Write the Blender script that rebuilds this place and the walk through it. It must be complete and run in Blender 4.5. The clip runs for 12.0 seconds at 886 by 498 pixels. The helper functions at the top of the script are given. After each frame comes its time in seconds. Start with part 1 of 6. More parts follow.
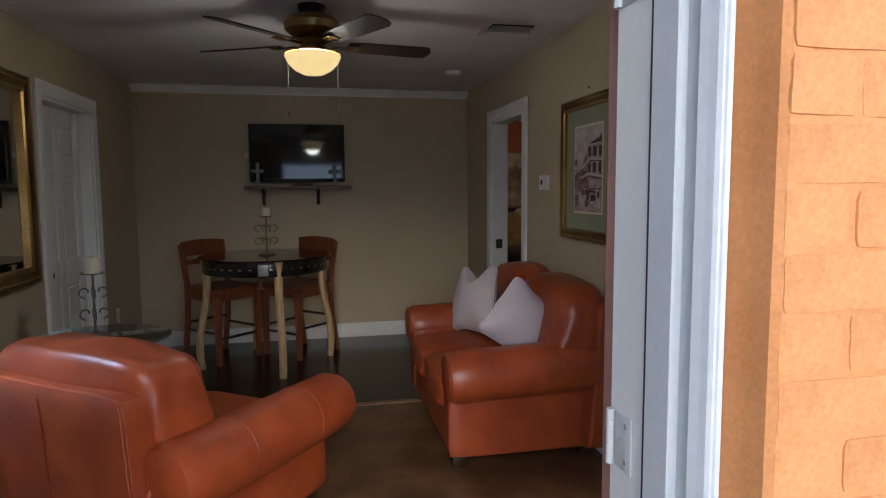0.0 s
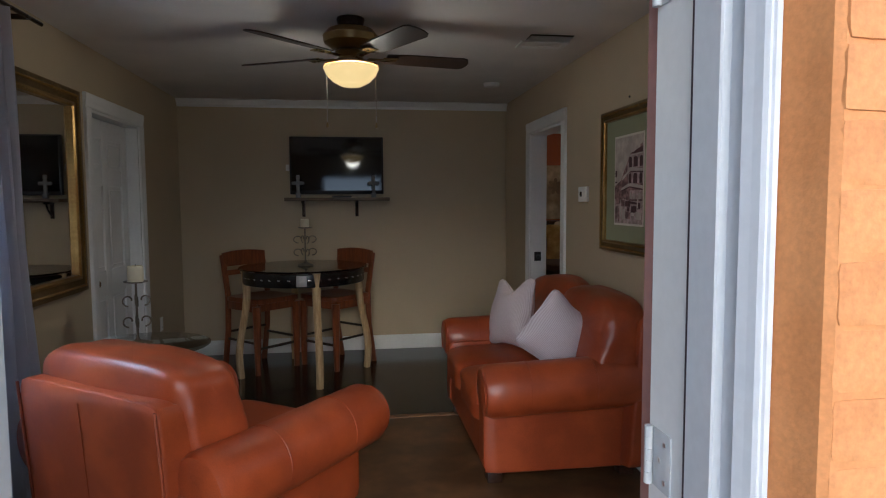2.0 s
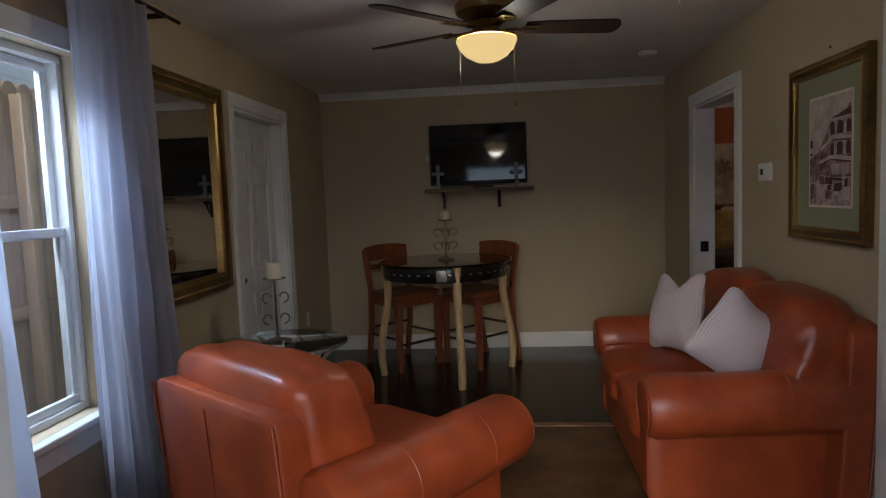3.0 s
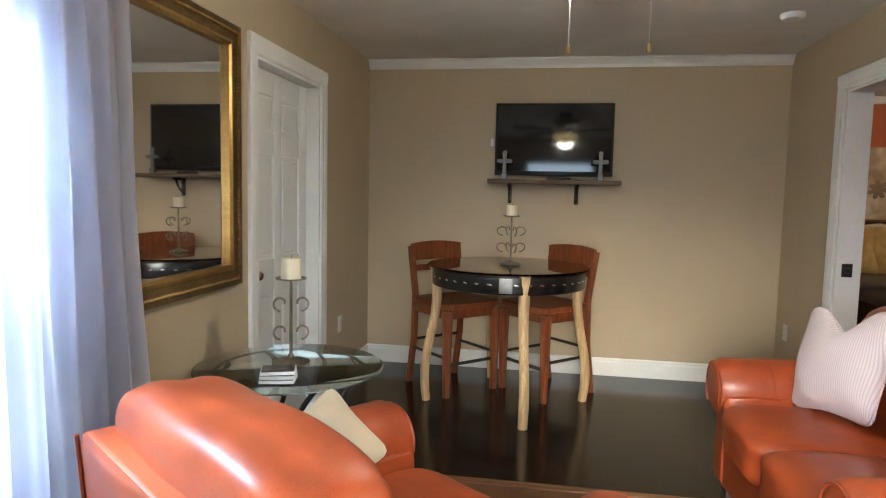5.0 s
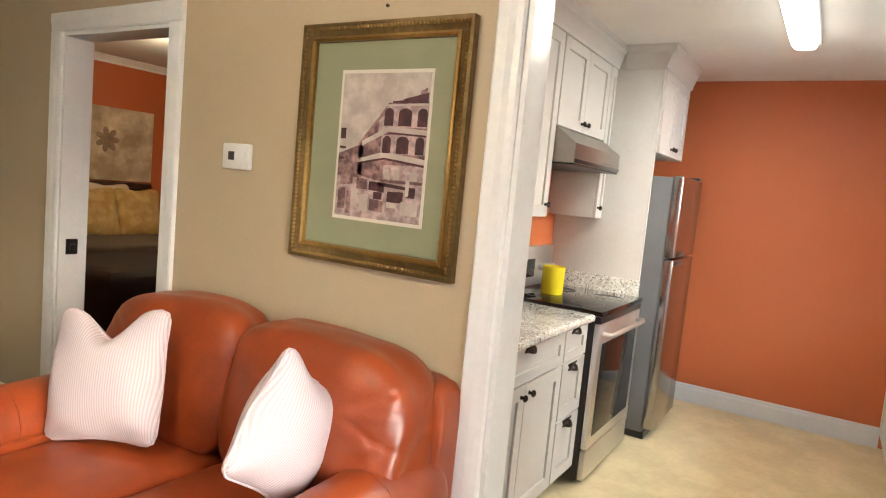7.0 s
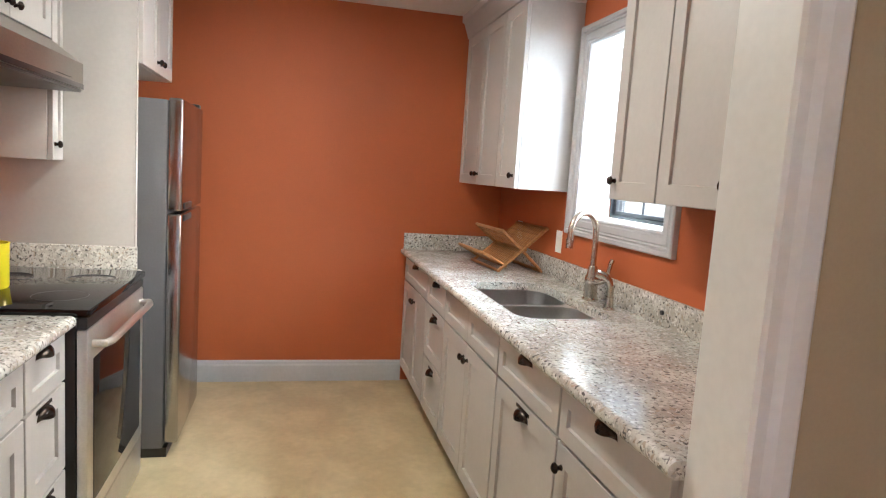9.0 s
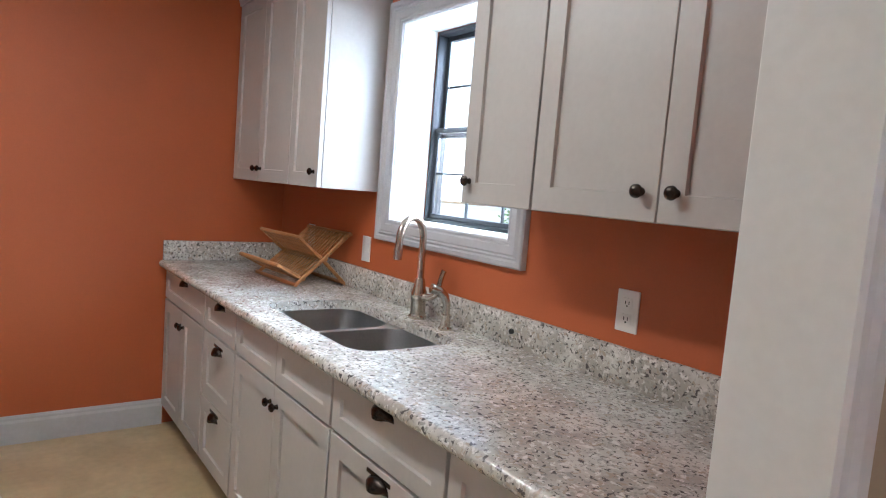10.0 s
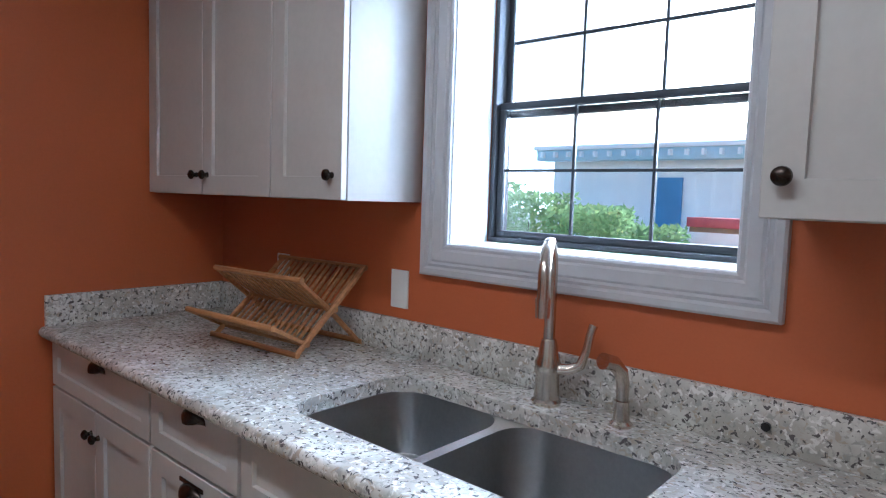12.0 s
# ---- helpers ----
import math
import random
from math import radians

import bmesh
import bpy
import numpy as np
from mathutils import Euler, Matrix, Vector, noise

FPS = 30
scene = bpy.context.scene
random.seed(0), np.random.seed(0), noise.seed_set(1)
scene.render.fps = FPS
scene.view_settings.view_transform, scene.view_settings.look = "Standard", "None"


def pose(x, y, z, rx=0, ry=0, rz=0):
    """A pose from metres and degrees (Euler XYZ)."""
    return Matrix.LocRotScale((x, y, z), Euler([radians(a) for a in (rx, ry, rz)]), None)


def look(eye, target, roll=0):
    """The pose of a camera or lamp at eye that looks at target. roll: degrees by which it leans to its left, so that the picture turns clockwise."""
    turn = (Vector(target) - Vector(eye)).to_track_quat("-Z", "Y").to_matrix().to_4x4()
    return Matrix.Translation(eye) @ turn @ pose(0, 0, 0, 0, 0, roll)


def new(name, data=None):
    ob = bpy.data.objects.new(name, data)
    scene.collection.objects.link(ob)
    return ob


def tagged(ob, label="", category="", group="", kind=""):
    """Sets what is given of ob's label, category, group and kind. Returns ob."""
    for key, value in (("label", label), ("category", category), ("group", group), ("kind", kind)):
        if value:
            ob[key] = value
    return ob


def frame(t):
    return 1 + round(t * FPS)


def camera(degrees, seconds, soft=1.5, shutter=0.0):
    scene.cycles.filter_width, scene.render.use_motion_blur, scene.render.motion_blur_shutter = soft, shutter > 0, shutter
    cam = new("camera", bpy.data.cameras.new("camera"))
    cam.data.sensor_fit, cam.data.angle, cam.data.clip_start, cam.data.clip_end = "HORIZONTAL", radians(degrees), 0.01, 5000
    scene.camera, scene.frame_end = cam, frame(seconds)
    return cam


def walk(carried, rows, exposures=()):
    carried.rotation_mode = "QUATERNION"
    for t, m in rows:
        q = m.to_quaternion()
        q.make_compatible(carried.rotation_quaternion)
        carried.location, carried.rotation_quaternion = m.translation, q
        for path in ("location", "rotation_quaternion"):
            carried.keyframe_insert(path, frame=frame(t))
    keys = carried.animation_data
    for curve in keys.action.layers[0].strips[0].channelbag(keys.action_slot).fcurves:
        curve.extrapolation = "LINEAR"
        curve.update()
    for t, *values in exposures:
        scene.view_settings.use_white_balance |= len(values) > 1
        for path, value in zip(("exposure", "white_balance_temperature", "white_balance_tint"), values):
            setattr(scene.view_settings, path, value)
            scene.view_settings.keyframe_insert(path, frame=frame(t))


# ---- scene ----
cam = camera(69.8, 12.0, soft=1.15)
PATH = [
    (0, (0.033, -0.335, 1.48), (0.432, 1.616, 1.289), -0.4),
    (0.5, (0.014, -0.346, 1.489), (0.385, 1.611, 1.311), -0.4),
    (1, (0.02, -0.347, 1.484), (0.357, 1.618, 1.325), -0.4),
    (1.5, (0.038, -0.323, 1.472), (0.346, 1.648, 1.324), -0.2),
    (2, (0.054, -0.308, 1.466), (0.332, 1.667, 1.318), -0.3),
    (2.5, (0.071, -0.204, 1.433), (0.233, 1.784, 1.276), -0.6),
    (3, (0.097, 0.05, 1.445), (-0.087, 2.035, 1.28), -2.2),
    (3.2, (0.116, 0.129, 1.449), (-0.256, 2.087, 1.281), -2.6),
    (4.8, (-0.087, 0.868, 1.366), (-0.566, 2.804, 1.207), 0.9),
    (5, (-0.125, 0.97, 1.389), (-0.445, 2.937, 1.217), 1.2),
    (5.5, (-0.194, 1.236, 1.439), (-0.042, 3.223, 1.271), 2.8),
    (6, (-0.177, 1.457, 1.455), (0.609, 3.289, 1.294), 4.8),
    (6.5, (-0.139, 1.639, 1.469), (1.217, 3.098, 1.291), 5.0),
    (7, (-0.123, 1.753, 1.468), (1.576, 2.792, 1.275), 5.4),
    (7.5, (-0.043, 1.789, 1.45), (1.83, 2.458, 1.234), 6.0),
    (7.7, (0.044, 1.804, 1.439), (1.961, 2.327, 1.221), 5.7),
    (9.3, (1.03, 2.111, 1.401), (2.9, 1.435, 1.183), 3.8),
    (9.5, (1.135, 2.115, 1.393), (2.951, 1.301, 1.191), 3.9),
    (10, (1.416, 2.139, 1.4), (3.023, 0.963, 1.214), 4.7),
    (10.5, (1.717, 2.197, 1.406), (3.079, 0.743, 1.236), 4.2),
    (11, (2.026, 2.181, 1.393), (3.303, 0.649, 1.237), 3.5),
    (11.5, (2.333, 2.123, 1.39), (3.595, 0.579, 1.231), 3.2),
    (12, (2.616, 2.064, 1.382), (3.928, 0.563, 1.22), 1.9),
]
EXPOSURES = [(0.0, 0.25, 5150, 7), (2.4, 0.25, 5150, 7), (3.2, 0.0, 5500, 9), (4.8, 2.1, 5350, 2), (5.5, 2.42, 5850, 6), (6.4, 2.7, 6000, 6), (7.7, 2.55, 6300, 5), (9.3, 2.25, 5700, 8), (12.0, 1.5, 4900, 9)]
walk(cam, [(t, look(eye, target, roll)) for t, eye, target, roll in PATH], EXPOSURES)

# ---- world and lights ----
world = bpy.data.worlds.new("sky")
scene.world = world
world.use_nodes = True
wn = world.node_tree.nodes
sky = wn.new("ShaderNodeTexSky")
sky.sky_type = "NISHITA"
sky.sun_disc = False
sky.sun_elevation, sky.sun_rotation = radians(14.5), radians(184.0)
sky.air_density, sky.dust_density = 1.0, 3.0
wn["Background"].inputs["Strength"].default_value = 0.15
world.node_tree.links.new(sky.outputs[0], wn["Background"].inputs["Color"])


def lamp(name, kind, m, power, colour, size):
    data = bpy.data.lights.new(name, kind)
    data.energy, data.color = power, colour
    if kind == "AREA":
        data.shape, data.size, data.size_y = "RECTANGLE", *size
    elif kind == "SUN":
        data.angle = size
    else:
        data.shadow_soft_size = size
    ob = new(name, data)
    ob.matrix_world = m
    return ob


# hazy sun before the house front, added daylight lamps outside the windows, the lit lamps
lamp("sun", "SUN", look((-0.7, -10, 2.7), (0, 0, 0)), 3.1, (1.0, 0.97, 0.94), radians(60))
# unseen area lamps added outside the windows in place of sky light
lamp("added_daylight_living", "AREA", look((-2.15, 2.15, 2.62), (0.9, 4.4, 0.4)), 86, (0.81, 0.90, 1.0), (1.1, 0.6))
lamp("added_daylight_kitchen", "AREA", look((3.4, -0.35, 2.85), (3.0, 2.7, 0.6)), 26, (0.82, 0.92, 1.0), (1.3, 0.5))
lamp("added_daylight_kitchen_side", "AREA", look((2.45, -0.55, 2.15), (3.75, 1.1, 1.45)), 36, (0.82, 0.92, 1.0), (1.2, 1.1))
lamp("tube_light", "AREA", look((3.24, 2.02, 2.365), (3.24, 2.02, 0)), 5.3, (1.0, 0.90, 0.76), (1.2, 0.10))
lamp("fan_bulb", "POINT", Matrix.Translation((0.055, 3.18, 2.12)), 9.5, (1.0, 0.85, 0.63), 0.09)
lamp("bedroom_bulb", "POINT", Matrix.Translation((3.2, 6.2, 2.2)), 6.0, (1.0, 0.78, 0.5), 0.12)

# ---- materials ----
def mat(name, base, rough=0.6, metal=0.0, vary=0.12, grain=60.0, stain=2.5, bump=0.15, bump_scale=None, second=None,
        gloss_vary=0.08, spread=(0.42, 0.62), random_amount=0.0, coat=0.0):
    m = bpy.data.materials.new(name)
    m.use_nodes = True
    n, l = m.node_tree.nodes, m.node_tree.links
    b = n["Principled BSDF"]
    tc = n.new("ShaderNodeTexCoord")
    fine, wide = n.new("ShaderNodeTexNoise"), n.new("ShaderNodeTexNoise")
    fine.inputs["Scale"].default_value, wide.inputs["Scale"].default_value = grain, stain
    fine.inputs["Detail"].default_value, wide.inputs["Detail"].default_value = 4, 6
    for node in (fine, wide):
        l.new(tc.outputs["Object"], node.inputs["Vector"])
    ramp = n.new("ShaderNodeValToRGB")
    other = second or tuple(c * (1 - 2.2 * vary) for c in base)
    ramp.color_ramp.elements[0].position, ramp.color_ramp.elements[1].position = spread
    ramp.color_ramp.elements[0].color, ramp.color_ramp.elements[1].color = (*other, 1), (*base, 1)
    l.new(wide.outputs["Fac"], ramp.inputs["Fac"])
    mix = n.new("ShaderNodeMix")
    mix.data_type, mix.blend_type = "RGBA", "MULTIPLY"
    mix.inputs["Factor"].default_value = 1.0
    tone = n.new("ShaderNodeMapRange")
    tone.inputs["From Min"].default_value, tone.inputs["From Max"].default_value = 0.3, 0.7
    tone.inputs["To Min"].default_value, tone.inputs["To Max"].default_value = 1 - vary, 1 + vary * 0.5
    l.new(fine.outputs["Fac"], tone.inputs["Value"])
    l.new(ramp.outputs["Color"], mix.inputs["A"])
    l.new(tone.outputs["Result"], mix.inputs["B"])
    colour = mix.outputs["Result"]
    if random_amount:
        info, hsv = n.new("ShaderNodeObjectInfo"), n.new("ShaderNodeHueSaturation")
        rr = n.new("ShaderNodeMapRange")
        rr.inputs["To Min"].default_value, rr.inputs["To Max"].default_value = 1 - random_amount, 1 + random_amount
        l.new(info.outputs["Random"], rr.inputs["Value"])
        l.new(rr.outputs["Result"], hsv.inputs["Value"])
        l.new(colour, hsv.inputs["Color"])
        colour = hsv.outputs["Color"]
    l.new(colour, b.inputs["Base Color"])
    rmap = n.new("ShaderNodeMapRange")
    rmap.inputs["To Min"].default_value, rmap.inputs["To Max"].default_value = max(rough - gloss_vary, 0.02), min(rough + gloss_vary, 1)
    l.new(wide.outputs["Fac"], rmap.inputs["Value"])
    l.new(rmap.outputs["Result"], b.inputs["Roughness"])
    b.inputs["Metallic"].default_value = metal
    b.inputs["Coat Weight"].default_value = coat
    b.inputs["Coat Roughness"].default_value = 0.25
    if bump:
        bn, src = n.new("ShaderNodeBump"), fine
        if bump_scale:
            src = n.new("ShaderNodeTexNoise")
            src.inputs["Scale"].default_value, src.inputs["Detail"].default_value = bump_scale, 5
            l.new(tc.outputs["Object"], src.inputs["Vector"])
        bn.inputs["Strength"].default_value, bn.inputs["Distance"].default_value = bump, 0.004
        l.new(src.outputs["Fac"], bn.inputs["Height"])
        l.new(bn.outputs["Normal"], b.inputs["Normal"])
    return m


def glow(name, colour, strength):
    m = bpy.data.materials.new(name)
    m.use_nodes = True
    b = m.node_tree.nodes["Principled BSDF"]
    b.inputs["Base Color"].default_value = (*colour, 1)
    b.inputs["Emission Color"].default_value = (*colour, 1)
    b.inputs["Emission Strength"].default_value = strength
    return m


def glass(name, tint=(1, 1, 1), rough=0.0):
    m = bpy.data.materials.new(name)
    m.use_nodes = True
    b = m.node_tree.nodes["Principled BSDF"]
    b.inputs["Base Color"].default_value = (*tint, 1)
    b.inputs["Transmission Weight"].default_value = 1.0
    b.inputs["Roughness"].default_value = rough
    b.inputs["IOR"].default_value = 1.45
    return m


def wood(name, light, dark, rough=0.4, scale=6.0, stretch=(1, 1, 12), coat=0.0, random_amount=0.0):
    m = mat(name, light, rough, vary=0.10, grain=90, bump=0.10, coat=coat, random_amount=random_amount)
    n, l = m.node_tree.nodes, m.node_tree.links
    ramp = next(x for x in n if x.type == "VALTORGB")
    ramp.color_ramp.elements[0].color, ramp.color_ramp.elements[1].color = (*dark, 1), (*light, 1)
    ramp.color_ramp.elements[0].position, ramp.color_ramp.elements[1].position = 0.35, 0.6
    tc = next(x for x in n if x.type == "TEX_COORD")
    mp = n.new("ShaderNodeMapping")
    mp.inputs["Scale"].default_value = [scale * 12 / s for s in stretch]
    l.new(tc.outputs["Object"], mp.inputs["Vector"])
    for x in n:
        if x.type == "TEX_NOISE" and abs(x.inputs["Scale"].default_value - 2.5) < 1e-4:
            x.inputs["Scale"].default_value = 1.0
            l.new(mp.outputs["Vector"], x.inputs["Vector"])
    return m


def granite(name):
    m = mat(name, (0.66, 0.65, 0.60), 0.16, vary=0.06, grain=30, bump=0.0, second=(0.46, 0.43, 0.38), stain=9, gloss_vary=0.04)
    n, l = m.node_tree.nodes, m.node_tree.links
    b = n["Principled BSDF"]
    tc = next(x for x in n if x.type == "TEX_COORD")
    source = b.inputs["Base Color"].links[0].from_socket
    for scale, lo, hi, tint in ((72, 0.54, 0.63, (0.37, 0.36, 0.33)), (56, 0.58, 0.66, (0.42, 0.36, 0.29)), (70, 0.56, 0.64, (0.74, 0.72, 0.68)), (84, 0.585, 0.64, (0.12, 0.11, 0.105))):
        t = n.new("ShaderNodeTexNoise")
        t.inputs["Scale"].default_value, t.inputs["Detail"].default_value, t.inputs["Distortion"].default_value = scale, 2.5, 0.6
        mp = n.new("ShaderNodeMapping")
        mp.inputs["Location"].default_value = (scale, scale * 0.37, 1.7)
        l.new(tc.outputs["Object"], mp.inputs["Vector"])
        l.new(mp.outputs["Vector"], t.inputs["Vector"])
        r = n.new("ShaderNodeMapRange")
        r.inputs["From Min"].default_value, r.inputs["From Max"].default_value = lo, hi
        l.new(t.outputs["Fac"], r.inputs["Value"])
        mx = n.new("ShaderNodeMix")
        mx.data_type = "RGBA"
        mx.inputs["B"].default_value = (*tint, 1)
        l.new(r.outputs["Result"], mx.inputs["Factor"])
        l.new(source, mx.inputs["A"])
        source = mx.outputs["Result"]
    l.new(source, b.inputs["Base Color"])
    return m


def striped(name, a, c, scale):
    m = mat(name, a, 0.9, vary=0.05, grain=200, bump=0.2)
    n, l = m.node_tree.nodes, m.node_tree.links
    b = n["Principled BSDF"]
    tc = next(x for x in n if x.type == "TEX_COORD")
    w = n.new("ShaderNodeTexWave")
    w.bands_direction = "X"
    w.inputs["Scale"].default_value, w.inputs["Distortion"].default_value = scale, 0.4
    l.new(tc.outputs["Object"], w.inputs["Vector"])
    r = n.new("ShaderNodeValToRGB")
    r.color_ramp.elements[0].color, r.color_ramp.elements[1].color = (*c, 1), (*a, 1)
    r.color_ramp.elements[0].position, r.color_ramp.elements[1].position = 0.25, 0.55
    l.new(w.outputs["Color"], r.inputs["Fac"])
    l.new(r.outputs["Color"], b.inputs["Base Color"])
    return m


BEIGE = mat("beige_wall_paint", (0.52, 0.42, 0.275), 0.55, vary=0.03, grain=140, stain=1.2, bump=0.10)
ORANGE = mat("orange_wall_paint", (0.48, 0.117, 0.033), 0.6, vary=0.03, grain=140, stain=1.2, bump=0.10)
CEIL = mat("ceiling_paint", (0.78, 0.75, 0.70), 0.9, vary=0.03, grain=160, bump=0.2)
TRIM = mat("white_trim_paint", (0.84, 0.84, 0.82), 0.35, vary=0.03, grain=50, bump=0.06)
GREYTRIM = mat("grey_trim_paint", (0.56, 0.57, 0.58), 0.4, vary=0.04, grain=50, bump=0.06)
CAB = mat("cabinet_paint", (0.53, 0.505, 0.475), 0.38, vary=0.03, grain=60, bump=0.05)
GRANITE = granite("speckled_granite")
LEATHER = mat("rust_leather", (0.37, 0.068, 0.0155), 0.37, vary=0.16, grain=260, stain=5, bump=0.12, second=(0.265, 0.046, 0.012), gloss_vary=0.08, coat=0.12)
DARKFLOOR = mat("dark_stained_concrete", (0.022, 0.017, 0.014), 0.17, vary=0.2, grain=18, stain=3.0, bump=0.04, second=(0.008, 0.006, 0.005), gloss_vary=0.08)
DARKFLOOR.node_tree.nodes["Principled BSDF"].inputs["Specular IOR Level"].default_value = 0.32
BROWNFLOOR = mat("brown_stained_concrete", (0.17, 0.085, 0.036), 0.34, vary=0.2, grain=14, stain=3.2, bump=0.05, second=(0.085, 0.042, 0.018))
VINYL = mat("cream_vinyl", (0.60, 0.49, 0.29), 0.4, vary=0.08, grain=26, stain=4, bump=0.06, second=(0.50, 0.40, 0.225))
BRICK = mat("orange_painted_brick", (0.66, 0.29, 0.10), 0.72, vary=0.14, grain=120, stain=7, bump=1.0, second=(0.60, 0.245, 0.08), bump_scale=48, random_amount=0.025)
MORTAR = mat("orange_painted_mortar", (0.65, 0.28, 0.095), 0.72, vary=0.12, grain=120, stain=7, bump=0.3, second=(0.59, 0.24, 0.075), bump_scale=130)
STEEL = mat("brushed_steel", (0.74, 0.73, 0.71), 0.34, 1.0, vary=0.06, grain=120, bump=0.03)
POLISHED = mat("polished_steel", (0.42, 0.41, 0.40), 0.2, 1.0, vary=0.05, grain=120, bump=0.015, gloss_vary=0.03)
# the hood's brown sheen and dimness are put into this base colour
HOODSTEEL = mat("brown_sheen_steel", (0.40, 0.37, 0.33), 0.3, 1.0, vary=0.08, grain=120, bump=0.02)
FRIDGE = mat("grey_steel_side", (0.13, 0.13, 0.135), 0.5, 0.2, vary=0.05, grain=120, bump=0.03)
NICKEL = mat("brushed_nickel", (0.60, 0.53, 0.45), 0.25, 1.0, vary=0.05, grain=90, bump=0.02)
BRONZE = mat("oil_rubbed_bronze", (0.06, 0.045, 0.036), 0.27, 0.85, vary=0.1, grain=90, bump=0.03)
BRASS = mat("antique_brass", (0.42, 0.30, 0.13), 0.28, 1.0, vary=0.08, grain=60, bump=0.03)
IRON = mat("wrought_iron", (0.10, 0.085, 0.07), 0.5, 0.8, vary=0.15, grain=70, bump=0.2)
CANDLEIRON = mat("aged_pale_iron", (0.30, 0.26, 0.20), 0.45, 0.7, vary=0.2, grain=60, bump=0.2)
BLACK = mat("black_plastic", (0.012, 0.012, 0.013), 0.3, vary=0.05, grain=80, bump=0.02)
SCREEN = mat("dark_screen_glass", (0.006, 0.006, 0.008), 0.06, vary=0.02, bump=0.0, gloss_vary=0.01)
SCREEN.node_tree.nodes["Principled BSDF"].inputs["Specular IOR Level"].default_value = 0.55
BLACKGLASS = mat("black_ceramic_glass", (0.008, 0.008, 0.009), 0.05, vary=0.02, bump=0.0, gloss_vary=0.02)
GOLD = mat("aged_gold_leaf", (0.50, 0.33, 0.11), 0.33, 0.8, vary=0.18, grain=70, bump=0.2, second=(0.30, 0.17, 0.05))
DARKGOLD = mat("dark_bronze_frame", (0.32, 0.215, 0.09), 0.34, 0.8, vary=0.2, grain=60, bump=0.15)
MIRROR = mat("mirror_silver", (0.88, 0.88, 0.87), 0.015, 1.0, vary=0.0, bump=0.0, gloss_vary=0.0)
GLASS = glass("clear_glass")
TABLEGLASS = glass("greenish_table_glass", (0.80, 0.90, 0.86))
CLOTH = mat("white_curtain_cloth", (0.80, 0.81, 0.88), 0.9, vary=0.05, grain=300, bump=0.25)
nodes, links = CLOTH.node_tree.nodes, CLOTH.node_tree.links
veil, blend = nodes.new("ShaderNodeBsdfTranslucent"), nodes.new("ShaderNodeMixShader")
veil.inputs["Color"].default_value = (0.80, 0.82, 0.90, 1)
blend.inputs["Fac"].default_value = 0.62
links.new(nodes["Principled BSDF"].outputs[0], blend.inputs[1])
links.new(veil.outputs[0], blend.inputs[2])
links.new(blend.outputs[0], nodes["Material Output"].inputs["Surface"])
STRIPE = striped("ticking_stripe_fabric", (0.65, 0.565, 0.585), (0.54, 0.445, 0.465), 36)
CREAM = mat("cream_fabric", (0.66, 0.54, 0.36), 0.9, vary=0.06, grain=220, bump=0.25)
WAX = mat("candle_wax", (0.80, 0.72, 0.52), 0.5, vary=0.04, grain=40, bump=0.05)
CHAIRWOOD = wood("reddish_chair_wood", (0.23, 0.065, 0.020), (0.14, 0.038, 0.013), 0.35, coat=0.2)
LOGWOOD = wood("pale_peeled_log", (0.62, 0.45, 0.24), (0.45, 0.29, 0.13), 0.5)
BLADE = wood("dark_fan_blade_wood", (0.035, 0.018, 0.011), (0.018, 0.009, 0.006), 0.45, stretch=(12, 1, 1))
SHELFWOOD = wood("grey_brown_shelf_wood", (0.17, 0.12, 0.075), (0.10, 0.07, 0.045), 0.6, stretch=(12, 1, 1))
BAMBOO = wood("bamboo", (0.46, 0.22, 0.08), (0.32, 0.14, 0.05), 0.45, stretch=(12, 1, 1), random_amount=0.08)
LEATHERBAND = mat("black_belt_leather", (0.010, 0.009, 0.009), 0.22, vary=0.1, grain=90, bump=0.1)
PEWTER = mat("dull_pewter", (0.30, 0.30, 0.30), 0.45, 0.7, vary=0.15, grain=60, bump=0.2)
JAMBGREY = mat("pale_grey_jamb_paint", (0.70, 0.72, 0.75), 0.45, vary=0.05, grain=50, bump=0.08)
# white greyed down so the sunlit door moulding does not burn out
DIMWHITE = mat("dimmed_white_paint", (0.68, 0.70, 0.74), 0.5, vary=0.05, grain=40, bump=0.1)
SILVER = mat("polished_silver", (0.75, 0.74, 0.72), 0.2, 1.0, vary=0.08, grain=60, bump=0.05)
PLATE = mat("white_plastic", (0.80, 0.79, 0.75), 0.35, vary=0.02, grain=80, bump=0.02)
MATGREEN = mat("sage_mat_board", (0.29, 0.30, 0.18), 0.85, vary=0.05, grain=200, bump=0.1)
PAPER = mat("cream_paper", (0.72, 0.66, 0.56), 0.85, vary=0.05, grain=150, bump=0.05)
SEPIA_SKY = mat("sepia_print_sky", (0.56, 0.48, 0.42), 0.8, vary=0.12, grain=25, stain=14, bump=0.0, second=(0.42, 0.35, 0.31))
SEPIA = mat("sepia_print_mid", (0.36, 0.21, 0.20), 0.8, vary=0.25, grain=90, stain=30, bump=0.0, second=(0.13, 0.07, 0.07))
SEPIA_LIGHT = mat("sepia_print_light", (0.56, 0.41, 0.39), 0.8, vary=0.2, grain=80, stain=30, bump=0.0)
SEPIA_DARK = mat("sepia_print_dark", (0.10, 0.036, 0.042), 0.8, vary=0.2, grain=80, stain=30, bump=0.0)
YELLOW = mat("yellow_enamel", (0.72, 0.60, 0.02), 0.25, vary=0.03, grain=30, bump=0.02)
REDDOOR = mat("brown_red_door_paint", (0.34, 0.17, 0.14), 0.5, vary=0.08, grain=40, bump=0.1)
